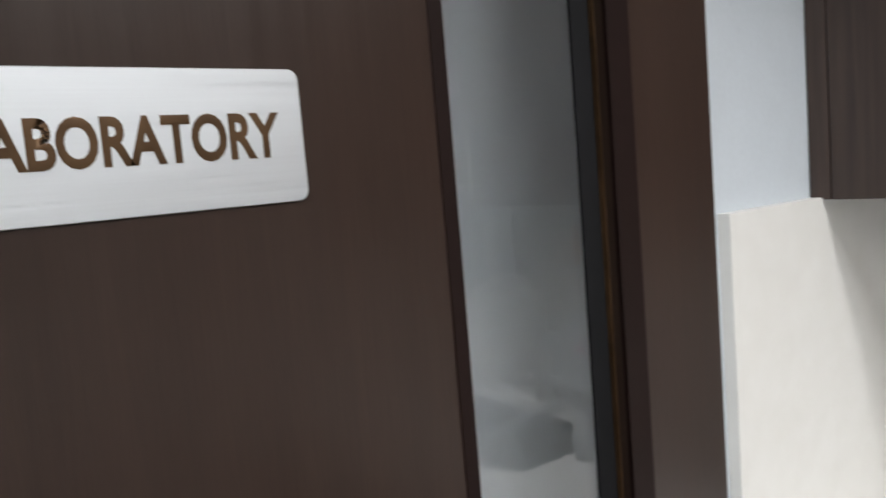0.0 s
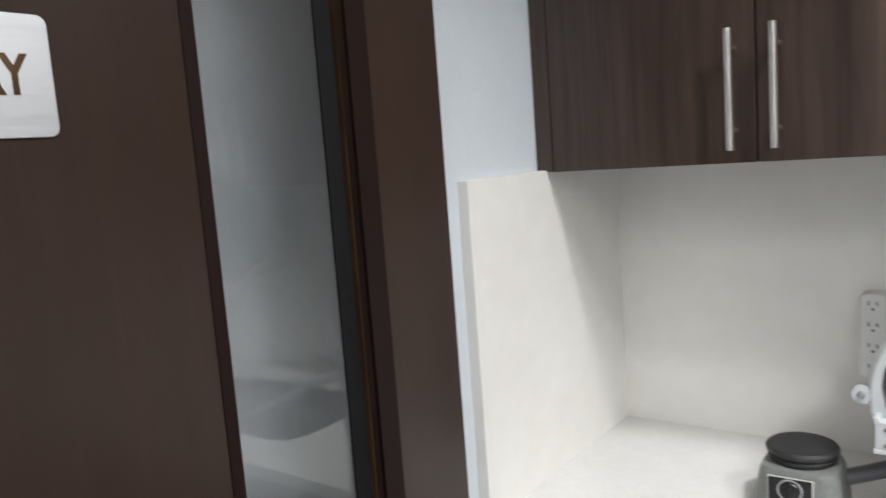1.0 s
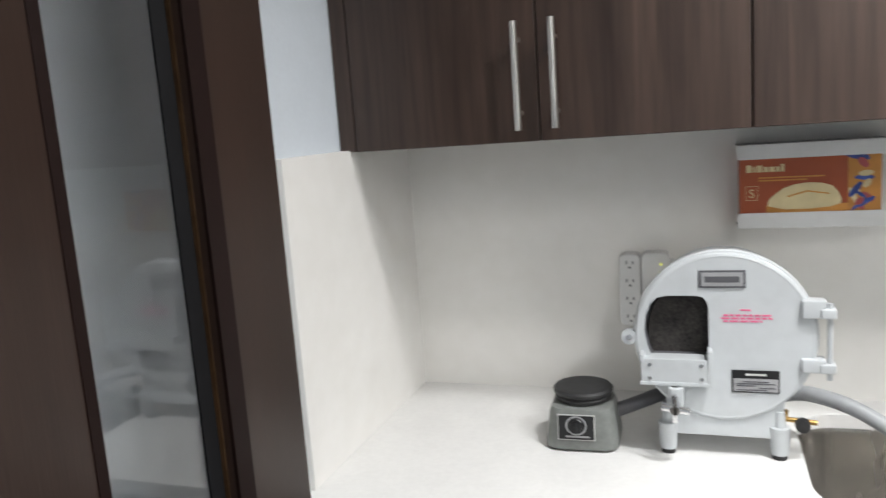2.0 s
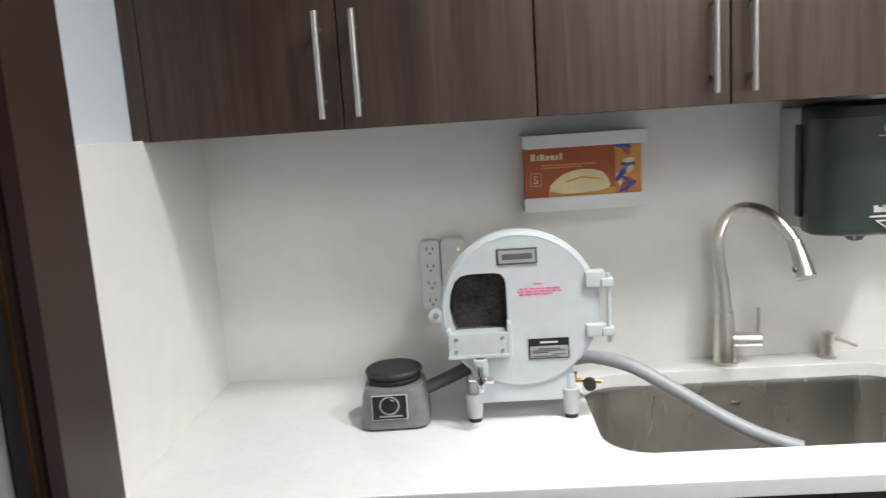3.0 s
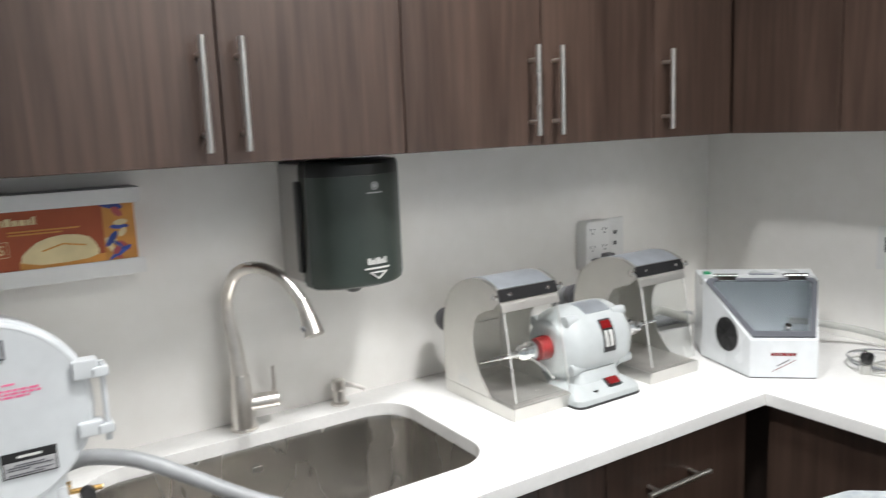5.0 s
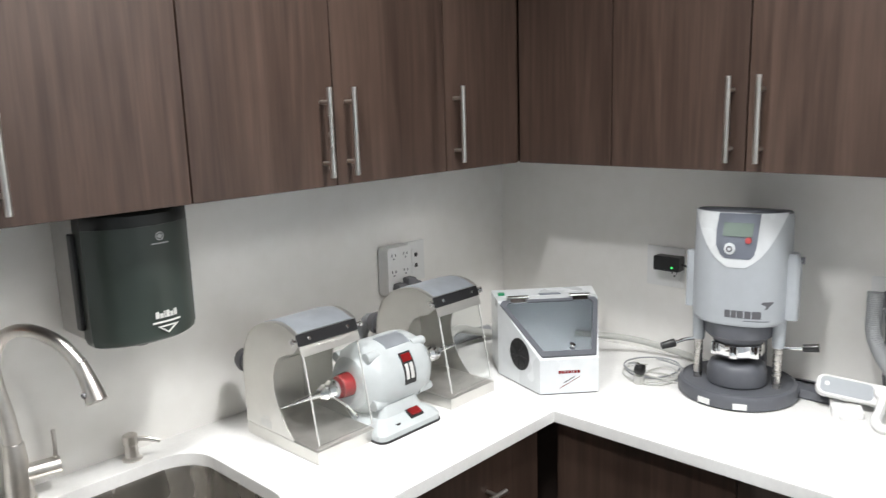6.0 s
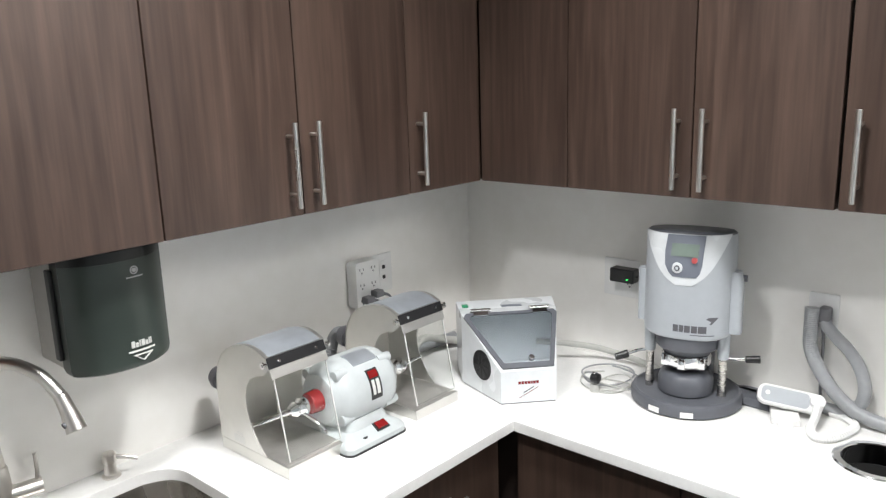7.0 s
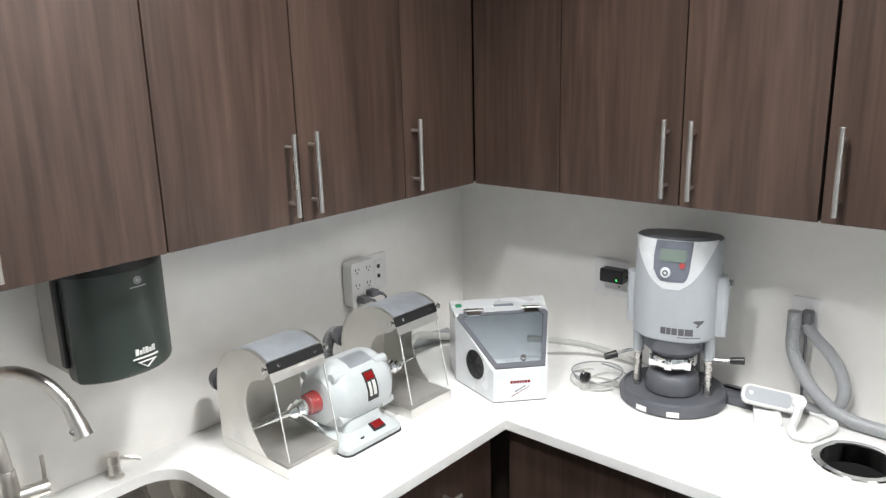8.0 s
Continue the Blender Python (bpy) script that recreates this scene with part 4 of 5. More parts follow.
# ---------------------------------------------------------------- lathe with two dust hoods
def dust_hood(m, label):
    h = thing("dust_hood", m, label, "dust hood", "dust hoods of the lathe")
    W = 0.166
    tray = part("tray", bx((0.0, -0.266, 0.0), (W, 0.0, 0.029), 0.002), M_SHEET, h)
    part("tray_floor", bx((0.006, -0.258, 0.0292), (W - 0.006, -0.004, 0.0305)), M_TRAY, h, "polished tray floor")
    part("label_bars", joined(bx((-0.0006, -0.100, 0.036), (0.0, -0.058, 0.054)), bx((-0.0006, -0.094, 0.058), (0.0, -0.070, 0.062))), M_PALEPRINT, h, "pale sticker")
    outer = [(0.0, 0.030), (-0.001, 0.150), (-0.006, 0.190), (-0.016, 0.220), (-0.034, 0.248), (-0.060, 0.269), (-0.090, 0.283), (-0.125, 0.292), (-0.155, 0.294), (-0.185, 0.289), (-0.210, 0.278), (-0.220, 0.252)]
    inner = [(-0.200, 0.234), (-0.172, 0.226), (-0.145, 0.213), (-0.127, 0.190), (-0.119, 0.163), (-0.119, 0.135), (-0.126, 0.108), (-0.142, 0.075), (-0.162, 0.048), (-0.182, 0.030)]
    for x in (0.0, W - 0.003):
        part("side_panel", prism(outer + inner, "x", x, x + 0.003), M_SHEET, h)
    part("back_panel", bx((0.003, -0.004, 0.030), (W - 0.003, -0.001, 0.150)), M_SHEET, h)
    crown = outer[1:11]
    sheet = loft([[Vector((x, y, z)) for y, z in crown] + [Vector((x, y, z - 0.0025)) for y, z in crown[::-1]] for x in (-0.002, W + 0.002)])
    lid_ = part("curved_top", sheet, M_SHEET, h)
    mid = crown[4:]
    # Reflected dark cabinets are put into this inset's colour.
    part("top_inset", loft([[Vector((x, y, z + 0.0012)) for y, z in mid] + [Vector((x, y, z - 0.0005)) for y, z in mid[::-1]] for x in (0.010, W - 0.010)]), M_SHEETTOP, lid_, "polished inset sheet, greyed for the dark cabinets it reflects")
    tilt = Matrix.Translation((0, -0.214, 0.264)) @ pose(0, 0, 0, -22)
    bar = part("clamp_bar", moved(bx((0.002, -0.006, -0.013), (W - 0.002, 0.003, 0.013), 0.002), tilt), M_BLACK, h, "black clamping bar")
    for x in (0.030, W - 0.030):
        part("screw", moved(cyl((x, -0.0085, 0.0), (x, -0.005, 0.0), 0.0042, n=12, bev=0.0008), tilt), M_CHROME, bar)
    for x, dx in ((0.0, -1), (W, 1)):
        part("thumb_screw", moved(joined(cyl((x, 0.0, 0.0), (x + dx * 0.014, 0.0, 0.0), 0.0035, n=10), cyl((x + dx * 0.008, 0, 0), (x + dx * 0.012, 0, 0), 0.008, n=12)), tilt), M_CHROME, h)
    part("front_strip", moved(bx((0.003, -0.002, -0.036), (W - 0.003, 0.0, -0.013)), tilt), M_SHEET, h)
    shield = part("clear_shield", moved(bx((0.010, -0.0015, -0.228), (W - 0.010, 0.0015, -0.014), 0.0006), Matrix.Translation((0, -0.2185, 0.264)) @ pose(0, 0, 0, -11)), M_ACRYLIC, h, "clear acrylic front shield")
    shield.visible_shadow = False
    for x in (0.0075, W - 0.0098):
        part("shield_edge", moved(bx((x, -0.0018, -0.228), (x + 0.0022, 0.0018, -0.014)), Matrix.Translation((0, -0.2185, 0.264)) @ pose(0, 0, 0, -11)), M_PALEPRINT, h, "pale polished shield edge")
    part("hose_port", joined(cyl((0.030, 0.0, 0.165), (0.030, 0.045, 0.165), 0.025, n=20), cyl((0.030, 0.018, 0.165), (0.030, 0.034, 0.165), 0.030, n=20, bev=0.002)), M_HOSEDARK, h, "dark rubber hose port")
    return h


dust_hood(pose(1.645, -0.131, ZC), "satin metal dust hood with clear front shield")
dust_hood(pose(2.040, -0.150, ZC), "satin metal dust hood beside the blasting cabinet")

lathe = thing("polishing_lathe", pose(1.908, -0.315, ZC) @ Matrix.Diagonal((1.27, 1.22, 1.21, 1)), "light grey dental polishing lathe with red collar", "polishing lathe")
part("rubber_pad", prism(rrect(-0.090, -0.098, 0.068, 0.070, 0.018), "z", 0.0, 0.004), M_RUBBER, lathe)
foot = loft([[Vector((x, y, z)) for x, y in rrect(-0.011 - a, -0.096 + e, -0.011 + a, 0.068 - e, 0.016)] for a, e, z in ((0.077, 0.0, 0.004), (0.077, 0.0, 0.014), (0.072, 0.007, 0.022), (0.054, 0.026, 0.034), (0.048, 0.034, 0.055))])
part("base", foot, M_LATHE, lathe)
motor = spun([(0.040, -0.083), (0.051, -0.080), (0.058, -0.070), (0.067, -0.062), (0.071, -0.050), (0.0725, -0.030), (0.0725, 0.042), (0.070, 0.059), (0.064, 0.070), (0.052, 0.079), (0.046, 0.088), (0.034, 0.097)], (0, 0, 0.097), "x", 44)
body = part("motor_housing", motor, M_LATHE, lathe)
for a in (35, 125, 215, 305):
    dy, dz = math.cos(radians(a)), math.sin(radians(a))
    for x0, x1 in ((-0.070, -0.040), (0.040, 0.075)):
        lug = joined(cyl((x0, dy * 0.064, 0.097 + dz * 0.064), (x1, dy * 0.064, 0.097 + dz * 0.064), 0.0115, 0.010, 12, 0.002))
        part("end_lug", lug, M_LATHE, body)
part("collar", joined(cyl((-0.082, 0, 0.097), (-0.107, 0, 0.097), 0.0245, 0.022, 28, 0.003)), M_REDDARK, lathe, "red plastic collar")
part("chuck", spun([(0.014, -0.108), (0.019, -0.116), (0.019, -0.124), (0.013, -0.132), (0.016, -0.138), (0.009, -0.150)], (0, 0, 0.097), "x", 20), M_CHROME, lathe, "chrome chuck")
part("chuck", spun([(0.012, 0.152), (0.018, 0.142), (0.018, 0.128), (0.012, 0.122), (0.015, 0.114), (0.015, 0.096)], (0, 0, 0.097), "x", 20), M_CHROME, lathe, "chrome chuck")
part("spindle", cyl((-0.150, 0, 0.097), (-0.228, 0, 0.097), 0.007, 0.0018, 14), M_CHROME, lathe, "tapered chrome spindle")
part("spindle", cyl((0.150, 0, 0.097), (0.205, 0, 0.097), 0.007, 0.0025, 14), M_CHROME, lathe, "tapered chrome spindle")
part("release_lever", tube([(-0.128, -0.012, 0.089), (-0.118, -0.040, 0.073), (-0.112, -0.060, 0.055)], 0.003, 8, 4), M_CHROME, lathe)


def on_motor(x0, x1, a0, a1, lift, mat, name, parent, label=""):
    """A thin plate bent round the motor's barrel between two angles, in degrees from the top."""
    loops = []
    for i in range(9):
        a = radians(a0 + (a1 - a0) * i / 8)
        s_, c = math.sin(a), math.cos(a)
        loops.append([Vector((x, -s_ * r, 0.097 + c * r)) for x, r in ((x0, 0.072), (x1, 0.072), (x1, 0.0725 + lift), (x0, 0.0725 + lift))])
    return part(name, loft(loops), mat, parent, label)


# Chrome plate, greyed in colour for the dark it mirrors.
on_motor(-0.022, 0.038, 2, 34, 0.0012, M_SHEETTOP, "name_plate", lathe, "metal name plate, its grey standing for a dark reflection")
badge = on_motor(-0.006, 0.022, 48, 98, 0.0014, M_BLACK, "badge", lathe, "black and red maker badge")
on_motor(-0.003, 0.019, 51, 63, 0.0020, M_REDDARK, "badge_field", badge)
on_motor(-0.002, 0.005, 66, 90, 0.0020, M_PALEPRINT, "badge_field", badge)
on_motor(0.009, 0.017, 66, 90, 0.0020, M_PALEPRINT, "badge_field", badge)
sw_tilt = Matrix.Translation((0.008, -0.0770, 0.0270)) @ pose(0, 0, 0, 28)
switch = part("switch", moved(bx((-0.016, -0.011, -0.004), (0.016, 0.011, 0.005), 0.001), sw_tilt), M_BLACK, lathe)
part("rocker", moved(bx((-0.013, -0.0085, 0.004), (0.013, 0.0085, 0.009), 0.002), sw_tilt), M_REDDARK, switch, "red lit rocker switch")
part("bolt_hole", joined(*[cyl((x, y, 0.0225), (x, y, 0.0245), 0.006, n=12) for x, y in ((0.048, -0.072), (-0.040, -0.084))]), M_BLACK, lathe)

# hose behind the hoods
hood_hose = tube([(2.077, -0.106, 1.064), (2.078, -0.075, 1.060), (2.079, -0.045, 1.02), (2.079, -0.04, 0.96), (2.13, -0.045, 0.924), (2.25, -0.060, 0.919), (2.40, -0.075, 0.919), (2.56, -0.10, 0.919)], 0.0165, 12, 14, ribs=0.0022, rib_every=2)
tagged(new("extraction_hose", mesh_of("extraction_hose", hood_hose, M_HOSE)), "grey corrugated extraction hose along the splashback", "hose")
hose_b = tube([(2.215, -0.20, 0.95), (2.28, -0.18, 0.975), (2.36, -0.15, 0.98), (2.46, -0.13, 0.945), (2.56, -0.14, 0.912)], 0.012, 12, 8)
tagged(new("air_hose", mesh_of("air_hose", hose_b, M_CABLE)), "pale grey air hose between hood and blasting cabinet", "hose")

# ---------------------------------------------------------------- blasting cabinet
BO = Matrix(((0.739, 0.673, 0, 2.254), (-0.673, 0.739, 0, -0.529), (0, 0, 1, ZC), (0, 0, 0, 1)))
blast = thing("blasting_cabinet", BO, "white enamelled bench blasting cabinet with sloping window", "blasting cabinet")
Z_LOW, Z_TOP, FW, SIDE, DEP, END = 0.094, 0.208, 0.153, 0.081, 0.172, 0.300
plan = [(0, 0), (FW, 0), (FW + 0.043, DEP), (FW + 0.062, END), (-SIDE, END), (-SIDE, DEP)]
tops = [Z_LOW, Z_LOW, Z_TOP, Z_TOP, Z_TOP, Z_TOP]
bm = bmesh.new()
lo = [bm.verts.new((x, y, 0.004)) for x, y in plan]
hi = [bm.verts.new((x, y, z)) for (x, y), z in zip(plan, tops)]
for i in range(6):
    j = (i + 1) % 6
    bm.faces.new((lo[i], lo[j], hi[j], hi[i]))
bm.faces.new(lo[::-1])
bm.faces.new((hi[2], hi[3], hi[4], hi[5]))
# the sloping face is a trapezoid with a window opening
win = [(0.012, 0.10), (0.141, 0.10), (0.183, 0.90), (0.176, 0.955), (-0.057, 0.955), (-0.065, 0.90)]


def slope(u, f, lift=0.0):
    nrm = Vector((0, -(Z_TOP - Z_LOW), DEP)).normalized()
    return Vector((u, DEP * f, Z_LOW + (Z_TOP - Z_LOW) * f)) + nrm * lift


wv = [bm.verts.new(slope(u, f)) for u, f in win]
es = [bm.edges.get((hi[0], hi[1])), bm.edges.get((hi[1], hi[2])), bm.edges.get((hi[2], hi[5])), bm.edges.get((hi[5], hi[0]))]
es += [bm.edges.new((wv[i], wv[(i + 1) % 6])) for i in range(6)]
bmesh.ops.triangle_fill(bm, use_beauty=True, edges=es)
bmesh.ops.recalc_face_normals(bm, faces=bm.faces[:])
case = part("case", bm, M_ENAMEL, blast, shade=20)
sol = case.modifiers.new("thickness", "SOLIDIFY")
sol.thickness, sol.offset = 0.003, -1
part("rubber_base", prism([(x * 0.98 + 0.001, y * 0.98 + 0.003) for x, y in plan], "z", 0.0, 0.0045), M_HOSEDARK, blast)


def grown(k):
    cx, cf = sum(u for u, f in win) / 6, sum(f for u, f in win) / 6
    return [(cx + (u - cx) * (1 + k), cf + (f - cf) * (1 + k * 1.2)) for u, f in win]


def slope_ring(outer, inner, lift0, lift1):
    a, b, c, e = ([slope(u, f, l) for u, f in lp] for lp, l in ((outer, lift0), (outer, lift1), (inner, lift1), (inner, lift0)))
    return loft([a, b, c, e, a], False, False)


part("window_seal", slope_ring(grown(0.09), grown(-0.03), 0.0005, 0.006), M_PRESSDARK, blast, "dark grey window seal")
pane = part("window_pane", loft([[slope(u, f, l) for u, f in grown(-0.02)] for l in (0.0015, 0.004)]), M_WINDOW, blast, "clear window pane")
pane.visible_shadow = False
part("window_knob", joined(cyl(slope(0.090, 0.17, 0.004), slope(0.090, 0.17, 0.016), 0.0095, 0.008, 16, 0.002)), M_CHROME, blast)
for u in (-0.026, 0.145):
    part("window_hinge", joined(loft([[slope(u - 0.021, 0.93, l), slope(u + 0.021, 0.93, l), slope(u + 0.021, 1.0, l), slope(u - 0.021, 1.0, l)] for l in (0.0065, 0.0095)]),
                                bx((u - 0.024, DEP + 0.004, Z_TOP + 0.0005), (u + 0.024, DEP + 0.028, Z_TOP + 0.006), 0.001),
                                cyl((u - 0.030, DEP + 0.001, Z_TOP + 0.008), (u + 0.030, DEP + 0.001, Z_TOP + 0.008), 0.0058, n=12, bev=0.0015), *[cyl((u + k, DEP + 0.018, Z_TOP + 0.005), (u + k, DEP + 0.018, Z_TOP + 0.009), 0.005, n=10) for k in (-0.014, 0.014)]), M_CHROME, blast, "chrome window hinge")
part("power_switch", bx((-0.070, 0.232, Z_TOP), (-0.052, 0.250, Z_TOP + 0.006), 0.001), M_GREENPL, blast, "green power switch")
part("top_slot", bx((0.045, 0.222, Z_TOP), (0.105, 0.238, Z_TOP + 0.002), 0.0005), M_BEZEL, blast)
for a, b in ((0.048, 0.055), (0.0565, 0.0635), (0.065, 0.072), (0.0735, 0.0805), (0.082, 0.087), (0.0885, 0.0955), (0.097, 0.104)):
    part("brand_bar", bx((a, -0.0006, 0.0565), (b, 0.0, 0.0645)), M_REDDARK, blast)
part("print_bar", prism([(0.050, 0.016), (0.103, 0.046), (0.103, 0.0475), (0.050, 0.0175)], "y", -0.0006, 0.0), M_REDDARK, blast)
part("print_bar", prism([(0.062, 0.030), (0.090, 0.046), (0.090, 0.049), (0.062, 0.033)], "y", -0.0006, 0.0), M_PRINT, blast)
# arm port in the splayed side: local axes along the side and out of it
side_dir = Vector((-SIDE, DEP, 0)).normalized()
side_out = Vector((-DEP, -SIDE, 0)).normalized()
PORT = Matrix(((side_dir.x, 0, side_out.x, -SIDE * 0.46), (side_dir.y, 0, side_out.y, DEP * 0.46), (0, 1, 0, 0.088), (0, 0, 0, 1)))
port = part("arm_port", moved(prism(ring(0, 0, 0.043, 36), "z", 0.0002, 0.003, 0.0008, 1), PORT), M_RUBBER, blast, "black rubber arm port")
for i in range(8):
    a = math.pi * i / 4
    part("flap", moved(prism([(0.006 * math.cos(a), 0.006 * math.sin(a)), (0.036 * math.cos(a + 0.08), 0.036 * math.sin(a + 0.08)), (0.037 * math.cos(a + 0.62), 0.037 * math.sin(a + 0.62))], "z", 0.003, 0.0045), PORT), M_BLACK, port)
fit_ = thing("air_fitting", pose(2.490, -0.678, ZC), "black and chrome air fitting beside the blasting cabinet", "air fitting")
part("fitting_body", joined(cyl((0.0, 0.0, 0.0), (0.0, 0.0, 0.022), 0.013, n=16), bx((-0.012, -0.010, 0.0), (0.012, 0.010, 0.012), 0.003)), M_CABLE, fit_)
part("fitting_knob", spun([(0.005, -0.012), (0.014, -0.010), (0.0155, 0.0), (0.014, 0.010), (0.005, 0.012)], (-0.002, -0.004, 0.040), "y", 20), M_BLACK, fit_)
part("fitting_arm", tube([(0.004, 0.03, 0.045), (0.0, 0.012, 0.052), (-0.004, -0.004, 0.050), (-0.002, -0.002, 0.024)], 0.005, 10, 4), M_CHROME, fit_)


# ---------------------------------------------------------------- thermoforming press
press = thing("forming_press", pose(2.597, -0.897, ZC, 0, 0, -77) @ Matrix.Diagonal((1, 1, 1.078, 1)), "grey thermoforming press with white display front on round base", "forming press")
part("base_disc", spun([(0.138, 0.0), (0.144, 0.004), (0.145, 0.022), (0.140, 0.031), (0.133, 0.034), (0.127, 0.030), (0.02, 0.029)], (0, 0, 0), n=64), M_PRESSDARK, press)
for a in (-52, -18):
    c, s_ = math.cos(radians(a - 60)), math.sin(radians(a - 60))
    part("base_label", moved(bx((-0.016, -0.0008, 0.006), (0.016, 0.0, 0.020)), Matrix.Translation((c * 0.1450, s_ * 0.1450, 0)) @ pose(0, 0, 0, 0, 0, a - 60 + 90)), M_WHITE, press, "white base label")
part("muffle_cup", spun([(0.066, 0.029), (0.072, 0.034), (0.072, 0.060), (0.066, 0.076), (0.058, 0.082), (0.04, 0.086)], (0, -0.012, 0), n=40), M_PRESSDARK, press, "dark round model cup")
part("clamp_ring", spun([(0.050, 0.104), (0.060, 0.102), (0.063, 0.108), (0.063, 0.124), (0.060, 0.130), (0.050, 0.130)], (0, -0.012, 0), n=40, hollow=True), M_CHROME, press, "chrome clamping ring")
for x in (-0.046, 0.0, 0.046):
    part("ring_clip", bx((x - 0.010, -0.012 - math.sqrt(0.064 ** 2 - x * x) - 0.006, 0.102), (x + 0.010, -0.012 - math.sqrt(0.064 ** 2 - x * x) + 0.004, 0.132), 0.003), M_CHROME, press)
part("heater_skirt", spun([(0.060, 0.131), (0.082, 0.150), (0.086, 0.195), (0.05, 0.198)], (0, -0.006, 0), n=40), M_PRESSDARK, press)
part("rear_column", bx((-0.055, 0.055, 0.03), (0.055, 0.108, 0.22), 0.01), M_PRESSDARK, press)
for x in (-0.094, 0.094):
    part("guide_rod", cyl((x, -0.022, 0.029), (x, -0.022, 0.195), 0.0105, n=18), M_STEEL, press, "steel guide rod")
    part("rod_sleeve", cyl((x, -0.022, 0.125), (x, -0.022, 0.200), 0.0145, 0.0165, 18, 0.002), M_PRESS, press)
part("lever", joined(tube([(-0.100, -0.022, 0.125), (-0.125, -0.038, 0.122), (-0.150, -0.055, 0.114)], 0.004, 10, 4)), M_CHROME, press)
part("grip", cyl((-0.146, -0.052, 0.1155), (-0.176, -0.072, 0.108), 0.0105, 0.0085, 16, 0.002), M_BLACK, press, "black lever grip")
part("lever", joined(tube([(0.104, -0.022, 0.128), (0.128, -0.020, 0.128), (0.150, -0.018, 0.130)], 0.004, 10, 4)), M_CHROME, press)
part("grip", cyl((0.148, -0.018, 0.130), (0.184, -0.015, 0.134), 0.0085, 0.0095, 16, 0.002), M_BLACK, press, "black lever grip")


def oval(ax, ay, z, tilt=0.0, n=48):
    pts = []
    for i in range(n):
        a = 2 * math.pi * i / n
        c, s_ = math.cos(a), math.sin(a)
        x = ax * math.copysign(abs(c) ** 0.82, c)
        y = ay * math.copysign(abs(s_) ** 0.82, s_)
        pts.append(Vector((x, y, z + tilt * y)))
    return pts


AX, AY = 0.113, 0.098
part("housing", loft([oval(AX * 0.95, AY * 0.95, 0.188, 0.05), oval(AX, AY, 0.196, 0.05), oval(AX, AY, 0.32, 0.0), oval(AX * 0.985, AY * 0.985, 0.424, -0.1), oval(AX * 0.97, AY * 0.97, 0.430, -0.1)], True, True), M_PRESS, press)
part("top_cap", loft([oval(AX * 0.972, AY * 0.972, 0.4305, -0.1), oval(AX * 0.962, AY * 0.962, 0.433, -0.1), oval(AX * 0.91, AY * 0.91, 0.437, -0.105), oval(AX * 0.6, AY * 0.6, 0.439, -0.12)]), M_PRESSDARK, press, "dark grey top cap")


def skin(name, rows, lift, mat, parent, label="", cols=14):
    """A panel that hugs the housing's front: rows of (height, from x, to x)."""
    loops = []
    for z, a, b in rows:
        k = 1.0 if z < 0.32 else 1.0 - 0.015 * (z - 0.32) / 0.12
        lp = []
        for i in range(cols + 1):
            x = a + (b - a) * i / cols
            q = min(abs(x) / (AX * k), 0.9999) ** (1 / 0.82)
            y = -AY * k * max(1 - q * q, 1e-6) ** 0.41
            nx, ny = x / AX ** 2, y / AY ** 2
            ln = math.hypot(nx, ny)
            lp.append((x + nx / ln * lift, y + ny / ln * lift, z))
        loops.append(lp)
    out = bmesh.new()
    front = [[out.verts.new(p) for p in lp] for lp in loops]
    for r0, r1 in zip(front, front[1:]):
        for i in range(cols):
            out.faces.new((r0[i], r0[i + 1], r1[i + 1], r1[i]))
    got = bmesh.ops.extrude_face_region(out, geom=out.faces[:])
    for v in [g for g in got["geom"] if isinstance(g, bmesh.types.BMVert)]:
        v.co.y += lift + 0.002
    bmesh.ops.recalc_face_normals(out, faces=out.faces[:])
    return part(name, out, mat, parent, label)


def arc_rows(z0, z1, half, power, n=12):
    return [(z0 + (z1 - z0) * i / n, -half * max(0.02, (i / n)) ** power, half * max(0.02, (i / n)) ** power) for i in range(n + 1)]


skin("white_front", arc_rows(0.318, 0.439, 0.104, 0.42), 0.0015, M_ENAMEL, press, "white display shield", 22)
skin("bezel", [(0.338, -0.026, 0.030), (0.347, -0.036, 0.038), (0.366, -0.046, 0.043), (0.40, -0.046, 0.046), (0.4385, -0.040, 0.050)], 0.0030, M_BEZEL, press, "blue-grey display bezel")
skin("display", [(0.388, -0.031, 0.033), (0.418, -0.028, 0.036)], 0.0045, M_LCD, press, "grey-green display")
part("round_button", joined(spun([(0.003, -0.006), (0.0125, -0.005), (0.0135, 0.002), (0.003, 0.004)], (-0.015, -AY - 0.001, 0.360), "y", 28)), M_ENAMEL, press)
part("button_mark", joined(spun([(0.004, -0.0075), (0.007, -0.0075), (0.007, -0.0055), (0.004, -0.0055)], (-0.015, -AY - 0.001, 0.360), "y", 18, True)), M_PRESSDARK, press)
part("red_button", joined(spun([(0.0015, -0.005), (0.0068, -0.0045), (0.0076, 0.002), (0.0015, 0.004)], (0.026, -AY - 0.0005, 0.380), "y", 20)), M_RED, press, "small red button")
# maker's mark as plain dark bars
for a, b, z0, z1 in ((-0.034, -0.021, 0.214, 0.231), (-0.019, -0.008, 0.214, 0.231), (-0.006, 0.008, 0.214, 0.231), (0.011, 0.025, 0.214, 0.231), (0.027, 0.047, 0.214, 0.231)):
    skin("brand_bar", [(z0 - 0.010, a + 0.013, b + 0.013), (z1 - 0.010, a + 0.013, b + 0.013)], 0.0006, M_PRINT, press, "", 2)
skin("swoosh", [(0.226, 0.066, 0.071), (0.233, 0.070, 0.077), (0.239, 0.058, 0.083), (0.243, 0.064, 0.085)], 0.0006, M_PRINT, press, "", 4)
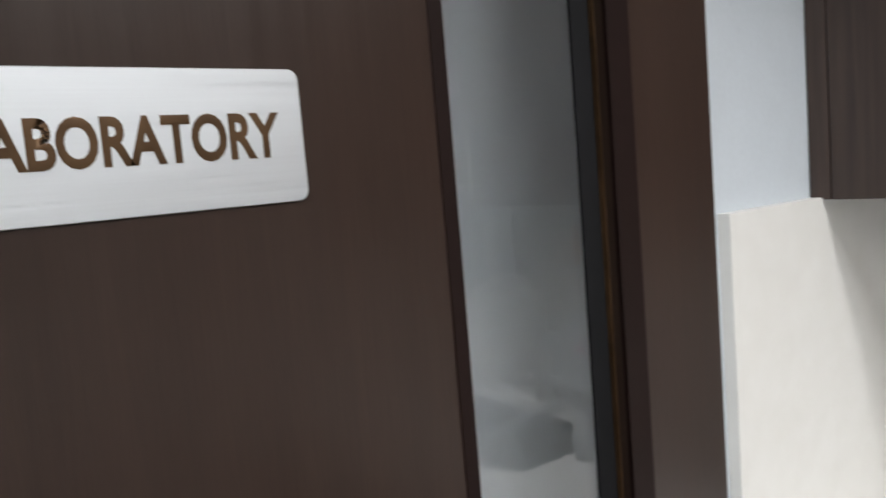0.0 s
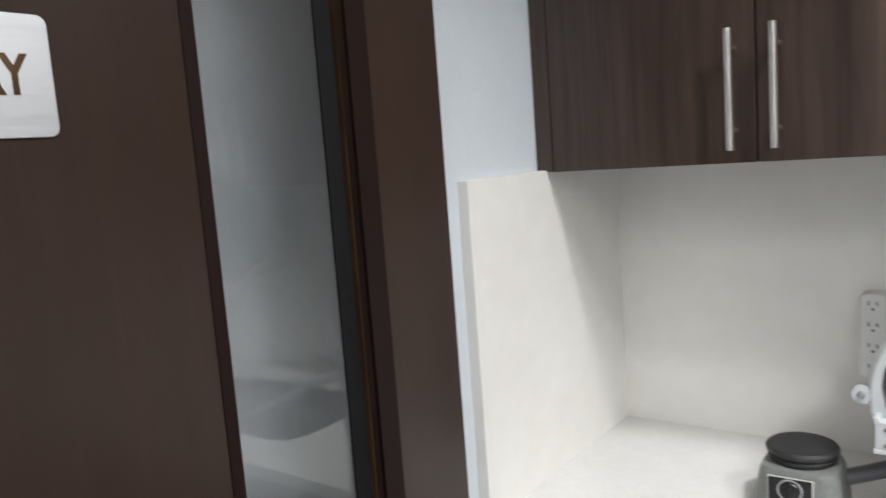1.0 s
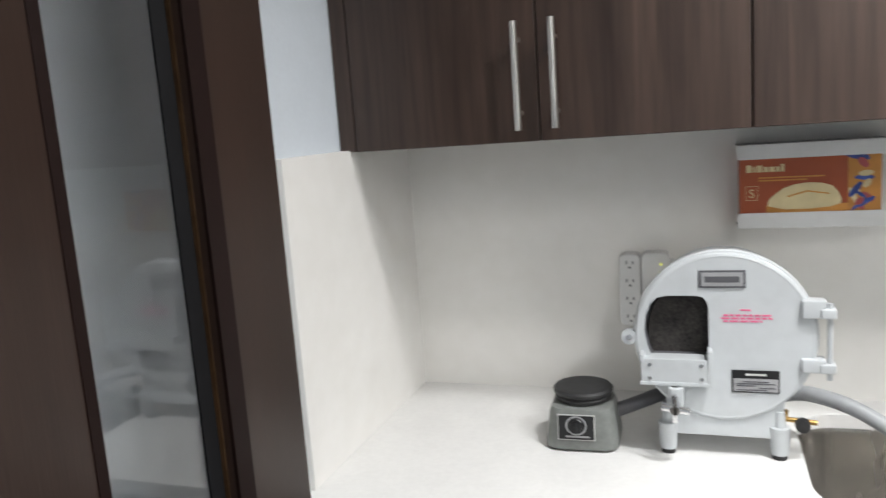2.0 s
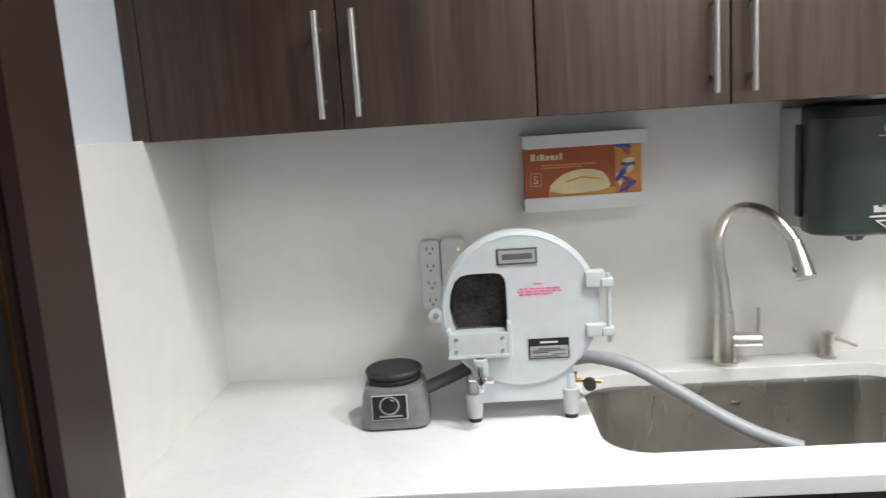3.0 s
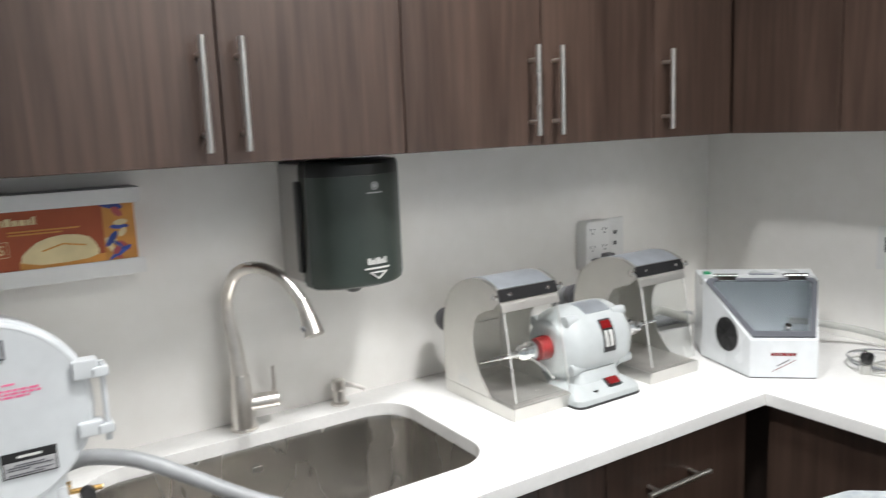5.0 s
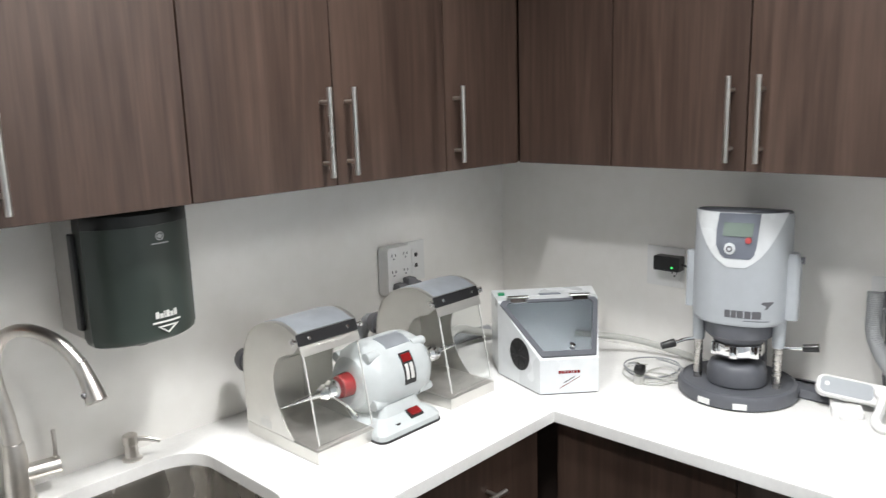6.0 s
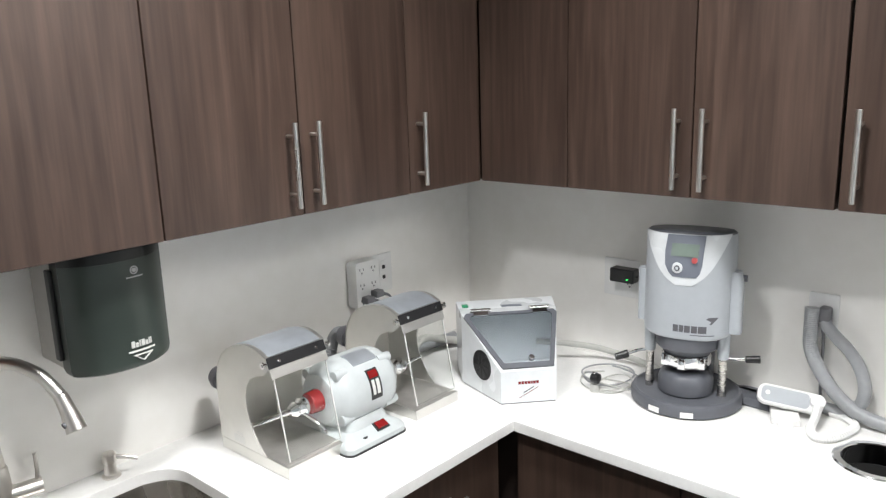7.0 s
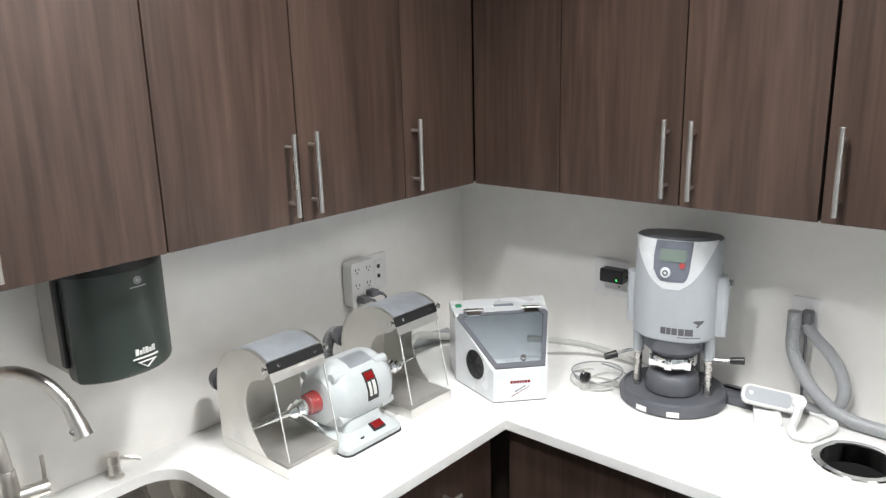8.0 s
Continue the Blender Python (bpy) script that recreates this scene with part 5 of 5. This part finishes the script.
skin("print_bar", [(0.1975, 0.022, 0.078), (0.1995, 0.022, 0.078)], 0.0006, M_PRESSDARK, press, "", 6)
arm = part("side_arm", loft([[Vector((0.118 + x, -0.018 + y, z)) for x, y in rrect(-0.019, -0.024, 0.017, 0.024, 0.013, 5)] for z in (0.196, 0.330)] + [[Vector((0.116 + x, -0.018 + y, 0.345)) for x, y in rrect(-0.013, -0.018, 0.011, 0.018, 0.010, 5)]]), M_PRESS, press)
part("arm_pin", cyl((0.132, -0.02, 0.330), (0.142, -0.02, 0.330), 0.008, n=14), M_PRESSDARK, arm)
part("side_arm", loft([[Vector((-0.116 + x, -0.014 + y, z)) for x, y in rrect(-0.013, -0.020, 0.015, 0.020, 0.010, 5)] for z in (0.205, 0.335)]), M_PRESS, press)

power_lead = tube([(2.575, -0.42, 0.966), (2.635, -0.49, 0.958), (2.695, -0.57, 0.942), (2.722, -0.68, 0.921), (2.71, -0.78, 0.910), (2.69, -0.84, 0.910)], 0.0095, 10, 7)
tagged(new("supply_hose", mesh_of("supply_hose", power_lead, M_CABLE)), "pale grey supply hose along the quartz splashback", "hose")
loops_ = []
for i in range(96):
    f = i / 95
    a = f * 2 * math.pi * 2.7 + 0.6
    loops_.append((2.562 + 0.010 * math.sin(9 * f) - 0.020 * f + (0.058 + 0.026 * math.sin(5.1 * f + 1)) * math.cos(a), -0.680 - 0.034 * f + (0.062 + 0.026 * math.cos(7 * f)) * math.sin(a), ZC + 0.003 + 0.016 * f * (0.5 + 0.5 * math.sin(a * 1.3))))
tagged(new("coiled_cable", mesh_of("coiled_cable", tube(loops_, 0.0022, 6, 1), M_CABLE)), "thin pale cable lying in loose loops on the counter", "cable")

loops_ = []
for i in range(80):
    f = i / 79
    a = f * 2 * math.pi * 1.7 + 2.4
    loops_.append((2.607 - 0.025 * f + (0.070 + 0.018 * math.sin(6 * f)) * math.cos(a), -0.645 - 0.050 * f + (0.078 - 0.020 * math.cos(4 * f)) * math.sin(a), ZC + 0.003 + 0.022 * f * (0.5 + 0.5 * math.cos(a * 0.9))))
tagged(new("charging_cable", mesh_of("charging_cable", tube(loops_, 0.0024, 6, 1), M_HOSE)), "thin grey cable looping loosely behind the press", "cable")

# ---------------------------------------------------------------- grey hoses, handset
hose1 = tube([(2.706, -1.170, 1.178), (2.703, -1.171, 1.130), (2.700, -1.175, 1.075), (2.698, -1.202, 1.018), (2.695, -1.250, 0.962), (2.692, -1.310, 0.928), (2.690, -1.400, 0.9175), (2.690, -1.580, 0.9175), (2.690, -1.786, 0.9175)], 0.0170, 16, 22, ribs=0.0009, rib_every=2)
tagged(new("suction_hose", mesh_of("suction_hose", hose1, M_HOSE)), "thick grey suction hose hanging down the quartz splashback", "hose")
hose2 = tube([(2.722, -1.196, 1.140), (2.710, -1.225, 1.115), (2.706, -1.262, 1.083), (2.704, -1.292, 1.040), (2.704, -1.305, 0.990), (2.708, -1.295, 0.945), (2.714, -1.260, 0.919), (2.716, -1.200, 0.915), (2.705, -1.100, 0.915)], 0.0155, 16, 8)
tagged(new("suction_hose", mesh_of("suction_hose", hose2, M_HOSE)), "thick grey hose curling onto the counter by the splashback", "hose")
mat_box = thing("black_pouch", pose(2.690, -1.062, ZC), "flat dark pouch lying behind the press", "pouch")
part("pouch_body", loft([[Vector((x, y, z)) for x, y in rrect(-0.05 + e, -0.085 + e, 0.045 - e, 0.08 - e, 0.025, 5)] for e, z in ((0.004, 0.0), (0.0, 0.006), (0.008, 0.022), (0.03, 0.030))]), M_PRESSDARK, mat_box)

hand = thing("handset", pose(2.645, -1.151, ZC, 0, 0, -68), "white handset with grey face resting on its cradle", "handset")
part("cradle", bx((-0.045, -0.058, 0.0), (0.022, 0.022, 0.018), 0.003), M_WHITE, hand)
part("cradle_foot", bx((-0.030, -0.074, 0.0), (0.004, -0.058, 0.010), 0.002), M_WHITE, hand)
HT = Matrix.Translation((0.0, 0.004, 0.047)) @ pose(0, 0, 0, -38, 8, 0)
shell = part("shell", moved(prism(rrect(-0.078, -0.026, 0.078, 0.026, 0.020, 6), "y", -0.010, 0.012, 0.005, 3), HT), M_WHITE, hand)
part("face_panel", moved(prism(rrect(-0.070, -0.020, 0.045, 0.020, 0.013, 6), "y", -0.0112, -0.0098), HT), M_PRESS, shell, "grey face panel")
part("camera_dot", moved(cyl((-0.055, -0.013, 0.002), (-0.055, -0.011, 0.002), 0.0055, n=14), HT), M_WHITE, shell)
part("end_knob", moved(spun([(0.006, -0.026), (0.017, -0.022), (0.019, -0.008), (0.015, 0.006)], (0.062, 0, 0.004), "y", 22), HT), M_WHITE, hand)
part("support", bx((-0.02, 0.0, 0.016), (0.02, 0.020, 0.040), 0.004), M_WHITE, hand)
coil = []
guide = smooth_path([(0.060, -0.034, 0.050), (0.052, -0.060, 0.030), (0.040, -0.090, 0.0125), (0.050, -0.125, 0.0105), (0.085, -0.120, 0.0105), (0.125, -0.075, 0.0105), (0.145, -0.035, 0.0105), (0.130, 0.010, 0.0105), (0.10, 0.03, 0.0105)], 44)
for i, p in enumerate(guide):
    d = (guide[min(i + 1, len(guide) - 1)] - guide[max(i - 1, 0)]).normalized()
    u = d.cross(Vector((0, 0, 1))).normalized()
    v = d.cross(u)
    a = i * 2 * math.pi / 6
    coil.append(p + (u * math.cos(a) + v * math.sin(a)) * 0.0085)
part("coiled_cord", tube(coil, 0.0032, 6, 1), M_WHITE, hand, "white coiled cord")

# ---------------------------------------------------------------- task chair pushed to the corner
chair = thing("task_chair", pose(2.035, -0.985, 0, 0, 0, -40) @ Matrix.Diagonal((1, 1, 1.035, 1)), "pale striped fabric task chair at the counter corner", "chair")
part("backrest", loft([[Vector((x, y + 0.02 * (z - 0.6), z)) for x, y in rrect(-w, -0.03, w, 0.03, 0.028, 5)] for w, z in ((0.12, 0.50), (0.15, 0.53), (0.165, 0.62), (0.16, 0.75), (0.135, 0.80), (0.09, 0.815))]), M_FABRIC, chair)
part("seat", loft([[Vector((x, y, z)) for x, y in rrect(-w, -0.43 + e, w, -0.02 - e, 0.08, 6)] for w, e, z in ((0.20, 0.01, 0.42), (0.22, 0.0, 0.44), (0.22, 0.0, 0.47), (0.20, 0.02, 0.49))]), M_FABRIC, chair)
part("back_support", bx((-0.03, 0.028, 0.40), (0.03, 0.046, 0.62), 0.004), M_BLACK, chair)
part("seat_plate", bx((-0.10, -0.32, 0.39), (0.10, 0.046, 0.42), 0.004), M_BLACK, chair)
part("column", cyl((0, -0.22, 0.08), (0, -0.22, 0.39), 0.025), M_BLACK, chair)
for i in range(5):
    a = 2 * math.pi * i / 5
    c, s_ = math.cos(a), math.sin(a)
    leg = part("leg", tube([(0, -0.22, 0.09), (0.14 * c, -0.22 + 0.14 * s_, 0.085), (0.27 * c, -0.22 + 0.27 * s_, 0.062)], 0.016, 10, 3), M_BLACK, chair)
    part("castor", cyl((0.27 * c - 0.012 * s_, -0.22 + 0.27 * s_ + 0.012 * c, 0.027), (0.27 * c + 0.012 * s_, -0.22 + 0.27 * s_ - 0.012 * c, 0.027), 0.027, n=16), M_BLACK, leg)


# even shading over flat faces beside small bevels
for ob in scene.objects:
    if ob.type == "MESH":
        wn = ob.modifiers.new("even_normals", "WEIGHTED_NORMAL")
        wn.keep_sharp = True
